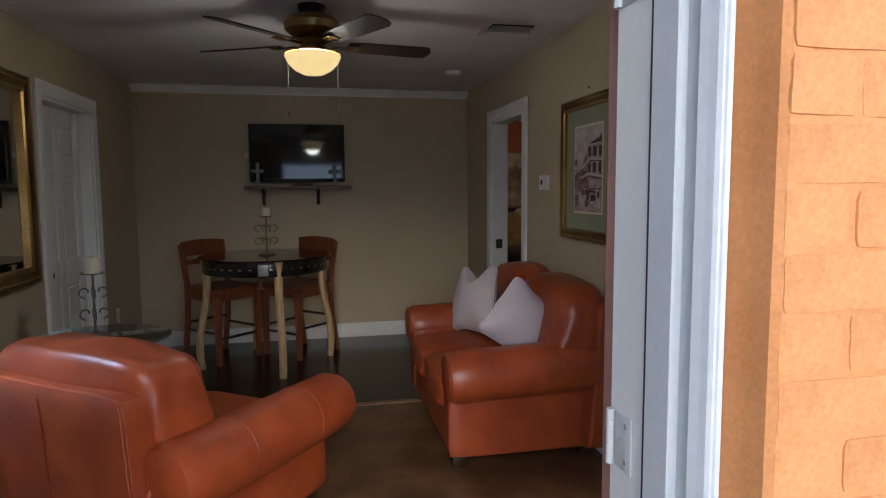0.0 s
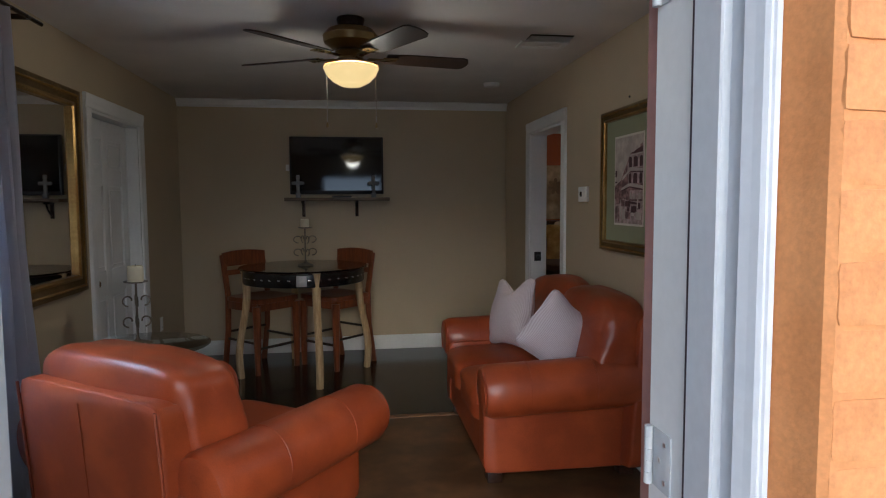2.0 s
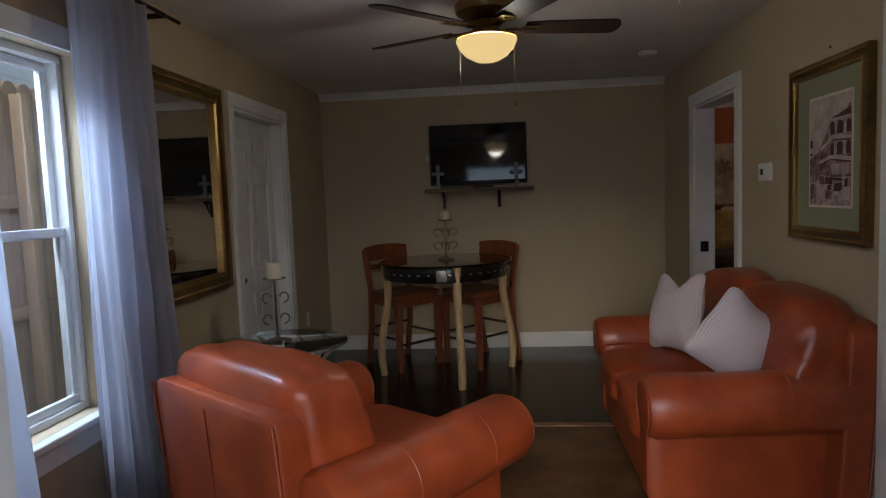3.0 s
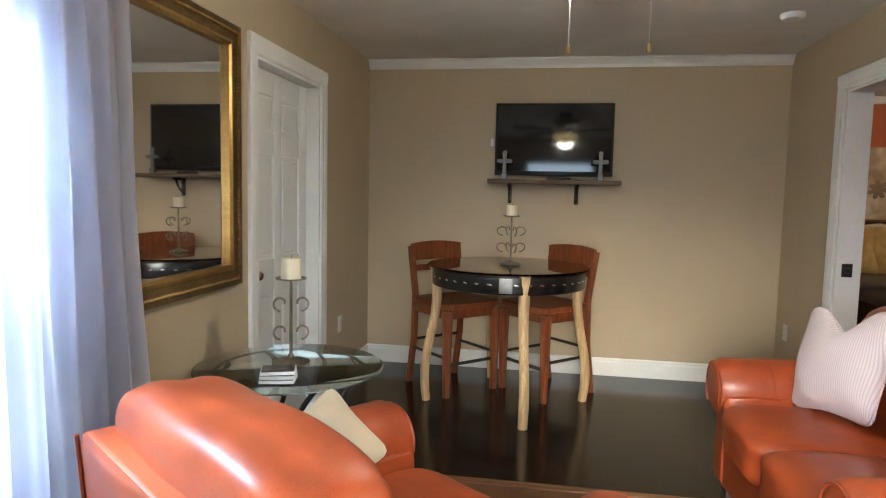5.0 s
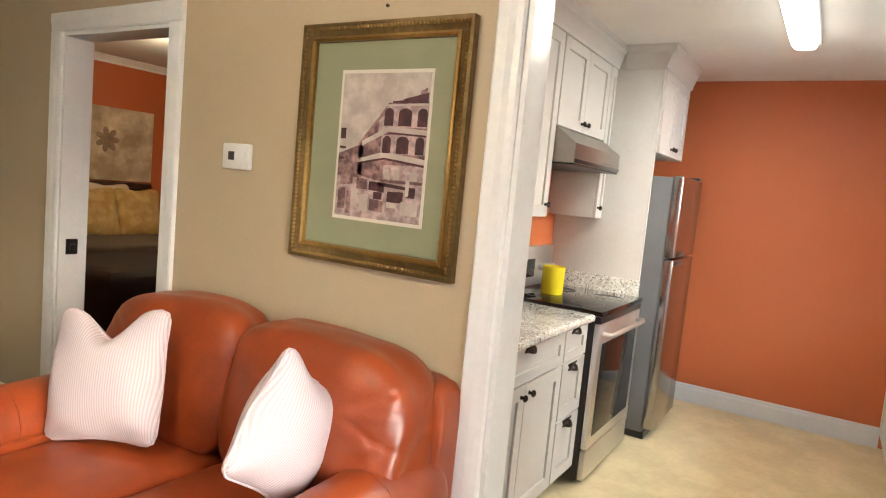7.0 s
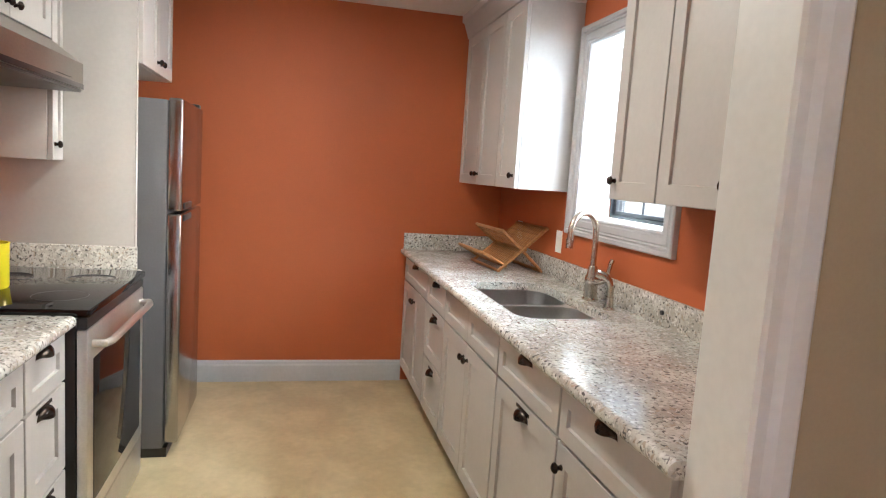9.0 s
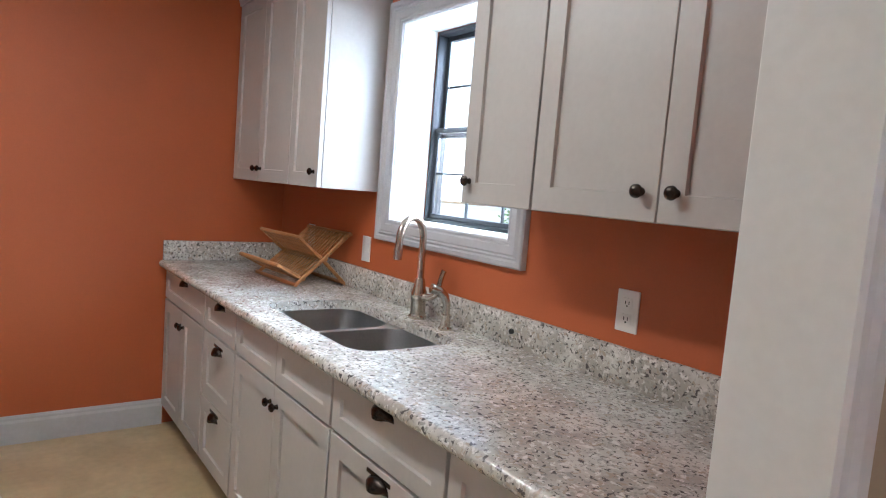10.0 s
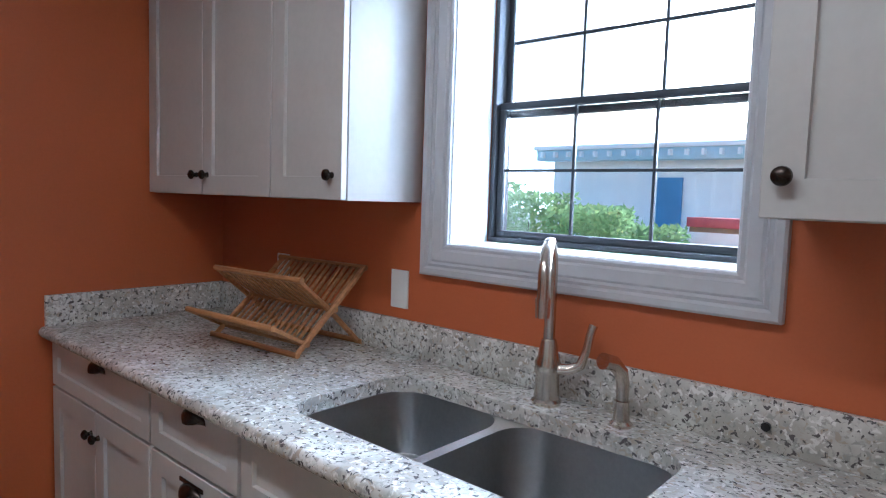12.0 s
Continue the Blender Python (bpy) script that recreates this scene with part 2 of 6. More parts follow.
BEDDARK = mat("dark_brown_bedspread", (0.020, 0.014, 0.011), 0.8, vary=0.1, grain=120, bump=0.3)
BEDTOP = mat("taupe_blanket", (0.10, 0.078, 0.058), 0.85, vary=0.1, grain=120, bump=0.3)
PILLOWGOLD = mat("gold_pillow_fabric", (0.52, 0.36, 0.13), 0.7, vary=0.12, grain=90, stain=12, bump=0.25, second=(0.40, 0.26, 0.08))
TAPESTRY = mat("marbled_cream_canvas", (0.66, 0.55, 0.38), 0.85, vary=0.15, grain=20, stain=3.5, bump=0.2, second=(0.38, 0.29, 0.18))
DARKWOOD = wood("dark_headboard_wood", (0.05, 0.02, 0.01), (0.025, 0.01, 0.006), 0.35, stretch=(12, 1, 1))
FRAMEGREY = mat("dark_grey_window_frame", (0.045, 0.05, 0.058), 0.45, 0.2, vary=0.08, grain=60, bump=0.05)
FENCE = mat("tan_fence_paint", (0.32, 0.22, 0.13), 0.8, vary=0.10, grain=30, stain=3, bump=0.3, random_amount=0.03)
SIDING = mat("white_siding", (0.86, 0.87, 0.86), 0.6, vary=0.04, grain=30, bump=0.1)
BLUEPAINT = mat("blue_paint", (0.10, 0.25, 0.45), 0.6, vary=0.06, grain=30, bump=0.1)
PALEBLUE = mat("pale_blue_fascia", (0.45, 0.62, 0.70), 0.6, vary=0.06, grain=30, bump=0.1)
REDPAINT = mat("faded_red_paint", (0.50, 0.10, 0.11), 0.6, vary=0.1, grain=30, bump=0.1)
LEAF = mat("shrub_leaf", (0.22, 0.36, 0.16), 0.6, vary=0.3, grain=12, stain=3, bump=0.1, second=(0.12, 0.20, 0.07))
nodes, links = LEAF.node_tree.nodes, LEAF.node_tree.links
veil, blend = nodes.new("ShaderNodeBsdfTranslucent"), nodes.new("ShaderNodeMixShader")
veil.inputs["Color"].default_value = (0.34, 0.50, 0.22, 1)
blend.inputs["Fac"].default_value = 0.5
links.new(nodes["Principled BSDF"].outputs[0], blend.inputs[1])
links.new(veil.outputs[0], blend.inputs[2])
links.new(blend.outputs[0], nodes["Material Output"].inputs["Surface"])
# ground and porch tones are raised so they bounce daylight into the rooms
PALEYARD = mat("pale_bounce_ground", (0.56, 0.55, 0.50), 0.95, vary=0.2, grain=30, stain=0.8, bump=0.6, second=(0.42, 0.42, 0.34))
CONCRETE = mat("porch_concrete", (0.50, 0.48, 0.44), 0.85, vary=0.12, grain=40, stain=2, bump=0.3)
SHADE = glow("lit_frosted_bowl", (1.0, 0.66, 0.24), 0.8)
TUBE = glow("lit_tube_diffuser", (1.0, 0.95, 0.84), 1.6)
CANGLOW = glow("lit_can_lens", (1.0, 0.93, 0.78), 1.2)
THERMO = mat("grey_lcd", (0.05, 0.055, 0.05), 0.25, vary=0.03, bump=0.0)
DUCTSHADE = mat("dark_duct_shade", (0.012, 0.011, 0.010), 0.8, vary=0.05, bump=0.0)


# ---- building tools ----
def thing(name, label, category, x=0, y=0, z=0, turn=0, group=""):
    ob = new(name)
    ob.empty_display_size = 0.1
    ob.matrix_world = pose(x, y, z, 0, 0, turn)
    return tagged(ob, label, category, group)


def mesh_of(name, bm, material, smooth=False):
    bmesh.ops.recalc_face_normals(bm, faces=bm.faces)
    data = bpy.data.meshes.new(name)
    bm.to_mesh(data)
    bm.free()
    data.materials.append(material)
    if smooth:
        data.polygons.foreach_set("use_smooth", [True] * len(data.polygons))
        data.set_sharp_from_angle(angle=radians(40))
    return data


def part(name, bm, material, parent=None, label="", smooth=True):
    ob = new(name, mesh_of(name, bm, material, smooth))
    ob.parent = parent
    if label:
        ob["label"] = label
    return ob


def piece(name, data, parent, m):
    ob = new(name, data)
    ob.parent = parent
    ob.matrix_basis = m
    return ob


def structure(name, bm, material, label, category):
    return tagged(part(name, bm, material, None, smooth=False), label, category, kind="structure")


def box(x0, x1, y0, y1, z0, z1, bevel=0.0, bm=None, seg=2):
    own = bmesh.new()
    bmesh.ops.create_cube(own, size=1, matrix=Matrix.Translation(((x0 + x1) / 2, (y0 + y1) / 2, (z0 + z1) / 2)) @ Matrix.Diagonal((abs(x1 - x0), abs(y1 - y0), abs(z1 - z0), 1)))
    if bevel:
        bmesh.ops.bevel(own, geom=own.edges[:], offset=bevel, segments=seg, profile=0.5, affect="EDGES")
    return join(bm, own)


def join(bm, own, m=None):
    if m is not None:
        own.transform(m)
    if bm is None:
        return own
    lut = {v: bm.verts.new(v.co) for v in own.verts}
    for f in own.faces:
        try:
            bm.faces.new([lut[v] for v in f.verts])
        except ValueError:
            pass
    own.free()
    return bm


def rod(a, b, r0, r1=None, seg=12, bm=None):
    a, b = Vector(a), Vector(b)
    own = bmesh.new()
    bmesh.ops.create_cone(own, cap_ends=True, segments=seg, radius1=r0, radius2=r0 if r1 is None else r1, depth=(b - a).length)
    own.transform(Matrix.Translation((a + b) / 2) @ (b - a).to_track_quat("Z", "Y").to_matrix().to_4x4())
    return join(bm, own)


def lathe(profile, seg=28, bm=None, m=None):
    own = bmesh.new()
    rings = []
    for r, z in profile:
        if r < 1e-5:
            rings.append([own.verts.new((0, 0, z))])
        else:
            rings.append([own.verts.new((r * math.cos(2 * math.pi * k / seg), r * math.sin(2 * math.pi * k / seg), z)) for k in range(seg)])
    for a, b in zip(rings, rings[1:]):
        for k in range(seg):
            j = (k + 1) % seg
            if len(a) == 1 and len(b) > 1:
                own.faces.new((a[0], b[j], b[k]))
            elif len(b) == 1 and len(a) > 1:
                own.faces.new((a[k], a[j], b[0]))
            elif len(a) > 1:
                own.faces.new((a[k], a[j], b[j], b[k]))
    return join(bm, own, m)


def tube(points, r, seg=8, bm=None, closed=False, taper=None, flat=1.0):
    pts = [Vector(p) for p in points]
    own, rings, count = bmesh.new(), [], len(pts)
    side = None
    for i, p in enumerate(pts):
        d = (pts[(i + 1) % count] - pts[i - 1]) if closed else (pts[min(i + 1, count - 1)] - pts[max(i - 1, 0)])
        d.normalize()
        ref = side if side is not None else (Vector((0, 0, 1)) if abs(d.z) < 0.9 else Vector((1, 0, 0)))
        u = (ref - d * ref.dot(d)).normalized()
        side = u
        v = d.cross(u)
        rr = r * (taper(i / (count - 1)) if taper else 1)
        rings.append([own.verts.new(p + u * rr * math.cos(2 * math.pi * k / seg) + v * rr * flat * math.sin(2 * math.pi * k / seg)) for k in range(seg)])
    pairs = list(zip(rings, rings[1:])) + ([(rings[-1], rings[0])] if closed else [])
    for a, b in pairs:
        for k in range(seg):
            own.faces.new((a[k], a[(k + 1) % seg], b[(k + 1) % seg], b[k]))
    if not closed:
        own.faces.new(rings[0][::-1])
        own.faces.new(rings[-1])
    return join(bm, own)


def puff(w, d, h, k=5.0, cuts=12, shape=None, bm=None, m=None, lump=0.0, seed=0.0):
    """A stuffed block: a cube of side 2 rounded by the power k, scaled, then shaped."""
    own = bmesh.new()
    bmesh.ops.create_cube(own, size=2)
    bmesh.ops.subdivide_edges(own, edges=own.edges[:], cuts=cuts, use_grid_fill=True)
    for v in own.verts:
        s = (abs(v.co.x) ** k + abs(v.co.y) ** k + abs(v.co.z) ** k) ** (1 / k)
        p = v.co / s
        if lump:
            p = p * (1 + lump * noise.noise(Vector((p.x * 1.7 + seed, p.y * 1.7, p.z * 1.7 + 3.1 * seed))))
        q = Vector((p.x * w / 2, p.y * d / 2, p.z * h / 2))
        v.co = shape(q, p) if shape else q
    return join(bm, own, m)


def roll(a, b, r, edge=0.03, seg=24, bm=None, rz=None):
    """A round bolster from a to b with eased ends."""
    a, b = Vector(a), Vector(b)
    d = (b - a).normalized()
    length = (b - a).length
    u = Vector((0, 0, 1)) - d * d.z
    u.normalize()
    v = d.cross(u)
    own, rings = bmesh.new(), []
    stops = [(0, r - edge), (edge * 0.3, r - edge * 0.3), (edge, r)] + [(edge + (length - 2 * edge) * i / 8, r) for i in range(1, 8)] + [(length - edge, r), (length - edge * 0.3, r - edge * 0.3), (length, r - edge)]
    for s, rr in stops:
        rings.append([own.verts.new(a + d * s + u * (rz or r) / r * rr * math.cos(2 * math.pi * k / seg) + v * rr * math.sin(2 * math.pi * k / seg)) for k in range(seg)])
    for p, q in zip(rings, rings[1:]):
        for k in range(seg):
            own.faces.new((p[k], p[(k + 1) % seg], q[(k + 1) % seg], q[k]))
    own.faces.new(rings[0][::-1])
    own.faces.new(rings[-1])
    return join(bm, own)


def walled(axis, p0, p1, a0, a1, z0, z1, holes=()):
    """A wall slab from p0 to p1 across, a0 to a1 along (axis 'x' or 'y'), with openings (a, a, z, z)."""
    bm = bmesh.new()
    cuts_a = sorted({a0, a1, *[v for h in holes for v in h[:2]]})
    cuts_z = sorted({z0, z1, *[v for h in holes for v in h[2:]]})
    for u0, u1 in zip(cuts_a, cuts_a[1:]):
        for w0, w1 in zip(cuts_z, cuts_z[1:]):
            if any(h[0] < (u0 + u1) / 2 < h[1] and h[2] < (w0 + w1) / 2 < h[3] for h in holes):
                continue
            if axis == "x":
                box(u0, u1, p0, p1, w0, w1, bm=bm)
            else:
                box(p0, p1, u0, u1, w0, w1, bm=bm)
    bmesh.ops.remove_doubles(bm, verts=bm.verts, dist=1e-5)
    inner = [f for f in bm.faces if any(g is not f and set(g.verts) == set(f.verts) for g in f.verts[0].link_faces)]
    bmesh.ops.delete(bm, geom=inner, context="FACES_ONLY")
    return bm


def moulding(profile, a, b, out, bm=None, up=(0, 0, 1)):
    """A straight moulding from a to b; profile points are (out, up)."""
    a, b, out, up = Vector(a), Vector(b), Vector(out), Vector(up)
    own = bmesh.new()
    r0 = [own.verts.new(a + out * p + up * q) for p, q in profile]
    r1 = [own.verts.new(b + out * p + up * q) for p, q in profile]
    n = len(profile)
    for k in range(n):
        own.faces.new((r0[k], r0[(k + 1) % n], r1[(k + 1) % n], r1[k]))
    own.faces.new(r0[::-1])
    own.faces.new(r1)
    return join(bm, own)


CASING = [(0, 0), (0.012, 0.0), (0.018, 0.008), (0.018, 0.03), (0.022, 0.05), (0.022, 0.085), (0.018, 0.092), (0, 0.092)]
BASE = [(0, 0), (0.016, 0), (0.016, 0.105), (0.011, 0.118), (0.011, 0.128), (0.005, 0.14), (0, 0.14)]
CROWN = [(0, 0), (0.012, 0), (0.016, 0.02), (0.045, 0.055), (0.058, 0.06), (0.058, 0.07), (0, 0.07)]


def casing(axis, face, sign, a0, a1, z0, z1, name, material=TRIM):
    """Casing round an opening in a wall face; sign: the way out of the wall."""
    def P(a, z):
        return (a, face, z) if axis == "x" else (face, a, z)
    out = (0, sign, 0) if axis == "x" else (sign, 0, 0)
    along = (1, 0, 0) if axis == "x" else (0, 1, 0)
    back = tuple(-c for c in along)
    bm = bmesh.new()
    moulding(CASING, P(a0, z0), P(a0, z1), out, bm, back)
    moulding(CASING, P(a1, z0), P(a1, z1), out, bm, along)
    moulding(CASING, P(a0 - 0.092, z1), P(a1 + 0.092, z1), out, bm)
    return structure(name, bm, material, "painted wooden casing round an opening", "trim")

# ---- the large structure ----
XL, XR, XK, XE = -1.565, 1.59, 1.725, 5.01      # living west and east faces, kitchen west and east faces
YD, YW, YF, YK = 0.70, 0.35, 6.0, 3.35          # front wall inside and outside, living far wall, kitchen back wall
H = 2.44
DOOR = (-0.462, 0.555)

structure("ground", box(-60, 60, -60, 60, -0.5, -0.14), PALEYARD, "yard ground coloured pale to bounce daylight", "ground")
structure("porch_slab", box(-2.2, 3.0, -2.2, 0.35, -0.14, -0.03, 0.01), CONCRETE, "grey concrete porch slab at the door", "porch")
structure("floor_front", box(XL, XR, YD, 3.92, -0.1, 0.0), BROWNFLOOR, "brown mottled stained concrete floor", "floor")
structure("floor_back", box(XL, XR, 3.97, YF, -0.1, 0.0), DARKFLOOR, "glossy near-black stained concrete floor", "floor")
structure("floor_strip", box(XL, XR, 3.92, 3.97, -0.1, 0.008, 0.003), wood("strip_wood", (0.24, 0.115, 0.045), (0.15, 0.07, 0.03), 0.45, stretch=(12, 1, 1)), "brown wooden strip across the floor", "floor strip")
structure("floor_kitchen", box(XR, XE, YD, YK, -0.1, 0.0), VINYL, "cream speckled vinyl floor", "floor")
structure("floor_bedroom", box(XR, 5.2, YK, 8.1, -0.1, -0.002), DARKFLOOR, "dark floor", "floor")
structure("door_sill", box(DOOR[0], DOOR[1], 0.36, YD, -0.1, 0.012, 0.004), STEEL, "worn metal door sill", "sill")
structure("ceiling", box(XL - 0.1, XR, YD - 0.1, YF + 0.1, H, H + 0.1), CEIL, "matt off-white painted ceiling", "ceiling")
structure("ceiling_kitchen", box(XR, XE + 0.1, YD - 0.1, YK, H, H + 0.1), CEIL, "matt off-white painted ceiling", "ceiling")
structure("ceiling_bedroom", box(XR, 5.3, YK, 8.2, H, H + 0.1), CEIL, "matt off-white painted ceiling", "ceiling")

LDOOR, RDOOR, OPEN = (3.965, 4.86), (4.245, 5.095), (1.335, 2.585)
XA, XB = 1.725, 1.86                          # the stub wall south of the kitchen opening
LWIN, KWIN = (1.55, 2.49, 0.63, 2.06), (3.009, 3.785, 1.25, 2.085)
structure("wall_west", walled("y", XL - 0.14, XL, YD, YF, 0, H, [(*LDOOR, 0, 2.055), LWIN]), BEIGE, "tan painted plaster wall", "wall")
structure("wall_north", box(XL - 0.14, XR + 0.12, YF, YF + 0.12, 0, H), BEIGE, "tan painted plaster wall", "wall")
structure("wall_east", walled("y", XR, XR + 0.06, OPEN[0], YF, 0, H, [(*RDOOR, 0, 2.05), (*OPEN, 0, 2.12)]), BEIGE, "tan painted plaster wall", "wall")
structure("wall_kitchen_west", walled("y", XR + 0.06, XK, OPEN[0], YK, 0, H, [(*OPEN, 0, 2.12)]), ORANGE, "orange painted plaster wall", "wall")
structure("wall_bedroom_west", walled("y", XR + 0.06, XK, YK, 8.0, 0, H, [(*RDOOR, 0, 2.05)]), ORANGE, "orange painted plaster wall", "wall")
structure("wall_south", walled("x", 0.62, YD, XL - 0.14, XB, 0, H, [(DOOR[0] - 0.02, DOOR[1] + 0.02, 0, 2.08)]), BEIGE, "tan painted plaster wall", "wall")
structure("wall_kitchen_south", walled("x", 0.50, YD, XB, XE + 0.1, 0, H, [KWIN]), ORANGE, "orange painted plaster wall", "wall")
structure("wall_stub", box(XA, XA + 0.06, YD, OPEN[0] - 0.018, 0, H), BEIGE, "tan painted plaster wall", "wall")
structure("wall_stub_kitchen", box(XA + 0.06, XB, YD, OPEN[0] - 0.018, 0, H), ORANGE, "orange painted plaster wall", "wall")
structure("wall_kitchen_east", box(XE, XE + 0.1, YD, YK, 0, H), ORANGE, "orange painted plaster wall", "wall")
structure("wall_kitchen_north", box(XK, XE + 0.1, YK, YK + 0.12, 0, H), ORANGE, "orange painted plaster wall", "wall")
structure("wall_bedroom_north", box(XK - 0.06, 5.3, 8.0, 8.1, 0, H), ORANGE, "orange painted plaster wall", "wall")
structure("wall_bedroom_east", box(5.2, 5.3, YK + 0.12, 8.0, 0, H), ORANGE, "orange painted plaster wall", "wall")

casing("y", XL, 1, *LDOOR, 0, 2.055, "trim_west_door")
casing("y", XR, -1, *RDOOR, 0, 2.05, "trim_bedroom_door")
bm = bmesh.new()
moulding(CASING, (XR, OPEN[1], 0), (XR, OPEN[1], 2.12), (-1, 0, 0), bm, (0, 1, 0))
moulding(CASING, (XR, OPEN[0], 2.12), (XR, OPEN[1] + 0.092, 2.12), (-1, 0, 0), bm)
moulding(CASING, (XA, OPEN[0], 0), (XA, OPEN[0], 2.44), (-1, 0, 0), bm, (0, -1, 0))
structure("trim_kitchen_opening", bm, TRIM, "painted wooden casing round an opening", "trim")
CASEGREY = mat("pale_lilac_grey_casing_paint", (0.50, 0.49, 0.50), 0.38, vary=0.03, grain=50, bump=0.06)
FLUTED = [(0, 0), (0, 0.010), (0.006, 0.014), (0.014, 0.012), (0.020, 0.017), (0.046, 0.019), (0.052, 0.015), (0.058, 0.022), (0.066, 0.018), (0.072, 0.026), (0.086, 0.027), (0.092, 0.022), (0.092, 0)]
bm = bmesh.new()
rings = [[bm.verts.new((cx + sx * p_, YD + q_, cz + sz * p_)) for p_, q_ in FLUTED] for cx, cz, sx, sz in ((KWIN[0], KWIN[2], -1, -1), (KWIN[1], KWIN[2], 1, -1), (KWIN[1], KWIN[3], 1, 1), (KWIN[0], KWIN[3], -1, 1))]
for i in range(4):
    for k in range(len(FLUTED)):
        j = (k + 1) % len(FLUTED)
        bm.faces.new((rings[i][k], rings[i][j], rings[(i + 1) % 4][j], rings[(i + 1) % 4][k]))
structure("trim_kitchen_window", bm, CASEGREY, "pale grey fluted and mitred window casing", "trim")


def lining(name, axis, p0, p1, a0, a1, z1, t=0.018):
    bm = bmesh.new()
    for u0, u1, w0, w1 in ((a0, a0 + t, 0, z1), (a1 - t, a1, 0, z1), (a0 + t, a1 - t, z1 - t, z1)):
        if axis == "y":
            box(p0, p1, u0, u1, w0, w1, 0.002, bm)
        else:
            box(u0, u1, p0, p1, w0, w1, 0.002, bm)
    return structure(name, bm, TRIM, "white painted door jamb lining", "trim")


bm = box(XR - 0.003, XK + 0.003, OPEN[1] - 0.018, OPEN[1], 0, 2.12, 0.002)
box(XR - 0.003, XK + 0.003, OPEN[0], OPEN[1] - 0.018, 2.102, 2.12, 0.002, bm)
box(XA - 0.003, XB + 0.003, OPEN[0] - 0.018, OPEN[0], 0, 2.438, 0.002, bm)
structure("jamb_kitchen_opening", bm, TRIM, "white painted jamb lining of the kitchen opening", "trim")
lining("jamb_bedroom_door", "y", XR - 0.003, XK + 0.003, *RDOOR, 2.05)
lining("jamb_west_door", "y", XL - 0.14, XL + 0.003, *LDOOR, 2.055)
strike = thing("strike_plate", "black metal strike plate on the white jamb", "strike plate", 1.65, RDOOR[1] - 0.018, 0.985)
part("plate", box(-0.03, 0.03, -0.004, 0.0, -0.04, 0.04, 0.002), BLACK, strike)
part("latch", box(-0.012, 0.012, -0.022, -0.004, -0.014, 0.014, 0.003), BLACK, strike)

bm = bmesh.new()
for a, b, out in (((XL, YF, 0), (XR, YF, 0), (0, -1, 0)), ((XL, YD, 0), (XL, LDOOR[0] - 0.092, 0), (1, 0, 0)), ((XL, LDOOR[1] + 0.092, 0), (XL, YF - 0.017, 0), (1, 0, 0)),
                  ((XR, RDOOR[1] + 0.092, 0), (XR, YF - 0.017, 0), (-1, 0, 0)), ((XR, OPEN[1] + 0.092, 0), (XR, RDOOR[0] - 0.092, 0), (-1, 0, 0)), ((XA, YD, 0), (XA, OPEN[0] - 0.092, 0), (-1, 0, 0))):
    moulding(BASE, a, b, out, bm)
structure("baseboard", bm, TRIM, "white painted wooden baseboard", "baseboard")
bm = bmesh.new()
moulding(BASE, (XE, 1.33, 0), (XE, YK, 0), (-1, 0, 0), bm)
structure("baseboard_kitchen", bm, GREYTRIM, "pale grey painted baseboard with a moulded top", "baseboard")
structure("crown_moulding", moulding(CROWN, (XL, YF, H - 0.07), (XR, YF, H - 0.07), (0, -1, 0)), TRIM, "white painted crown moulding", "trim")
structure("crown_moulding_bedroom", moulding(CROWN, (XK, 8.0, H - 0.07), (5.2, 8.0, H - 0.07), (0, -1, 0)), TRIM, "white painted crown moulding", "trim")

# front door jamb, exterior casing, hinges and the open door
def prism(plan, z0, z1, bm=None):
    """An upright bar over a plan outline."""
    own = bmesh.new()
    lo = [own.verts.new((x_, y_, z0)) for x_, y_ in plan]
    hi = [own.verts.new((x_, y_, z1)) for x_, y_ in plan]
    own.faces.new(lo[::-1]), own.faces.new(hi)
    for i in range(len(plan)):
        j = (i + 1) % len(plan)
        own.faces.new((lo[i], lo[j], hi[j], hi[i]))
    return join(bm, own)


def both_sides(plan, z0, z1):
    """The bar at the hinge side of the front door and its mirror image at the latch side."""
    other = [(DOOR[0] + DOOR[1] - x_, y_) for x_, y_ in plan]
    return prism(other, z0, z1, prism(plan, z0, z1))


DX = DOOR[1]
STOP = [(DX - 0.006, 0.573), (DX - 0.009, 0.570), (DX - 0.009, 0.503), (DX - 0.006, 0.500), (DX + 0.004, 0.497), (DX + 0.004, 0.455), (DX + 0.022, 0.455), (DX + 0.022, 0.573)]
bm = both_sides(STOP, 0.012, 2.06)
box(DOOR[0] - 0.02, DOOR[1] + 0.02, 0.456, 0.70, 2.061, 2.08, 0.002, bm)
structure("jamb_front_door", bm, JAMBGREY, "pale grey painted front door jamb and stop", "trim")
structure("jamb_front_door_inner", both_sides([(DX, 0.588), (DX, 0.702), (DX + 0.02, 0.702), (DX + 0.02, 0.588)], 0.012, 2.059), TRIM, "white painted hinge side of the door jamb", "trim")
MOULD = [(DX - 0.006, 0.4545), (DX - 0.001, 0.438), (DX + 0.002, 0.425), (DX + 0.006, 0.419), (DX + 0.010, 0.420), (DX + 0.012, 0.416), (DX + 0.0195, 0.416), (DX + 0.0195, 0.4545)]
bm = both_sides(MOULD, -0.03, 2.12)
box(DOOR[0] - 0.019, DOOR[1] + 0.019, 0.418, 0.4545, 2.121, 2.15, 0.003, bm)
structure("trim_front_door", bm, DIMWHITE, "white painted exterior door moulding", "trim")
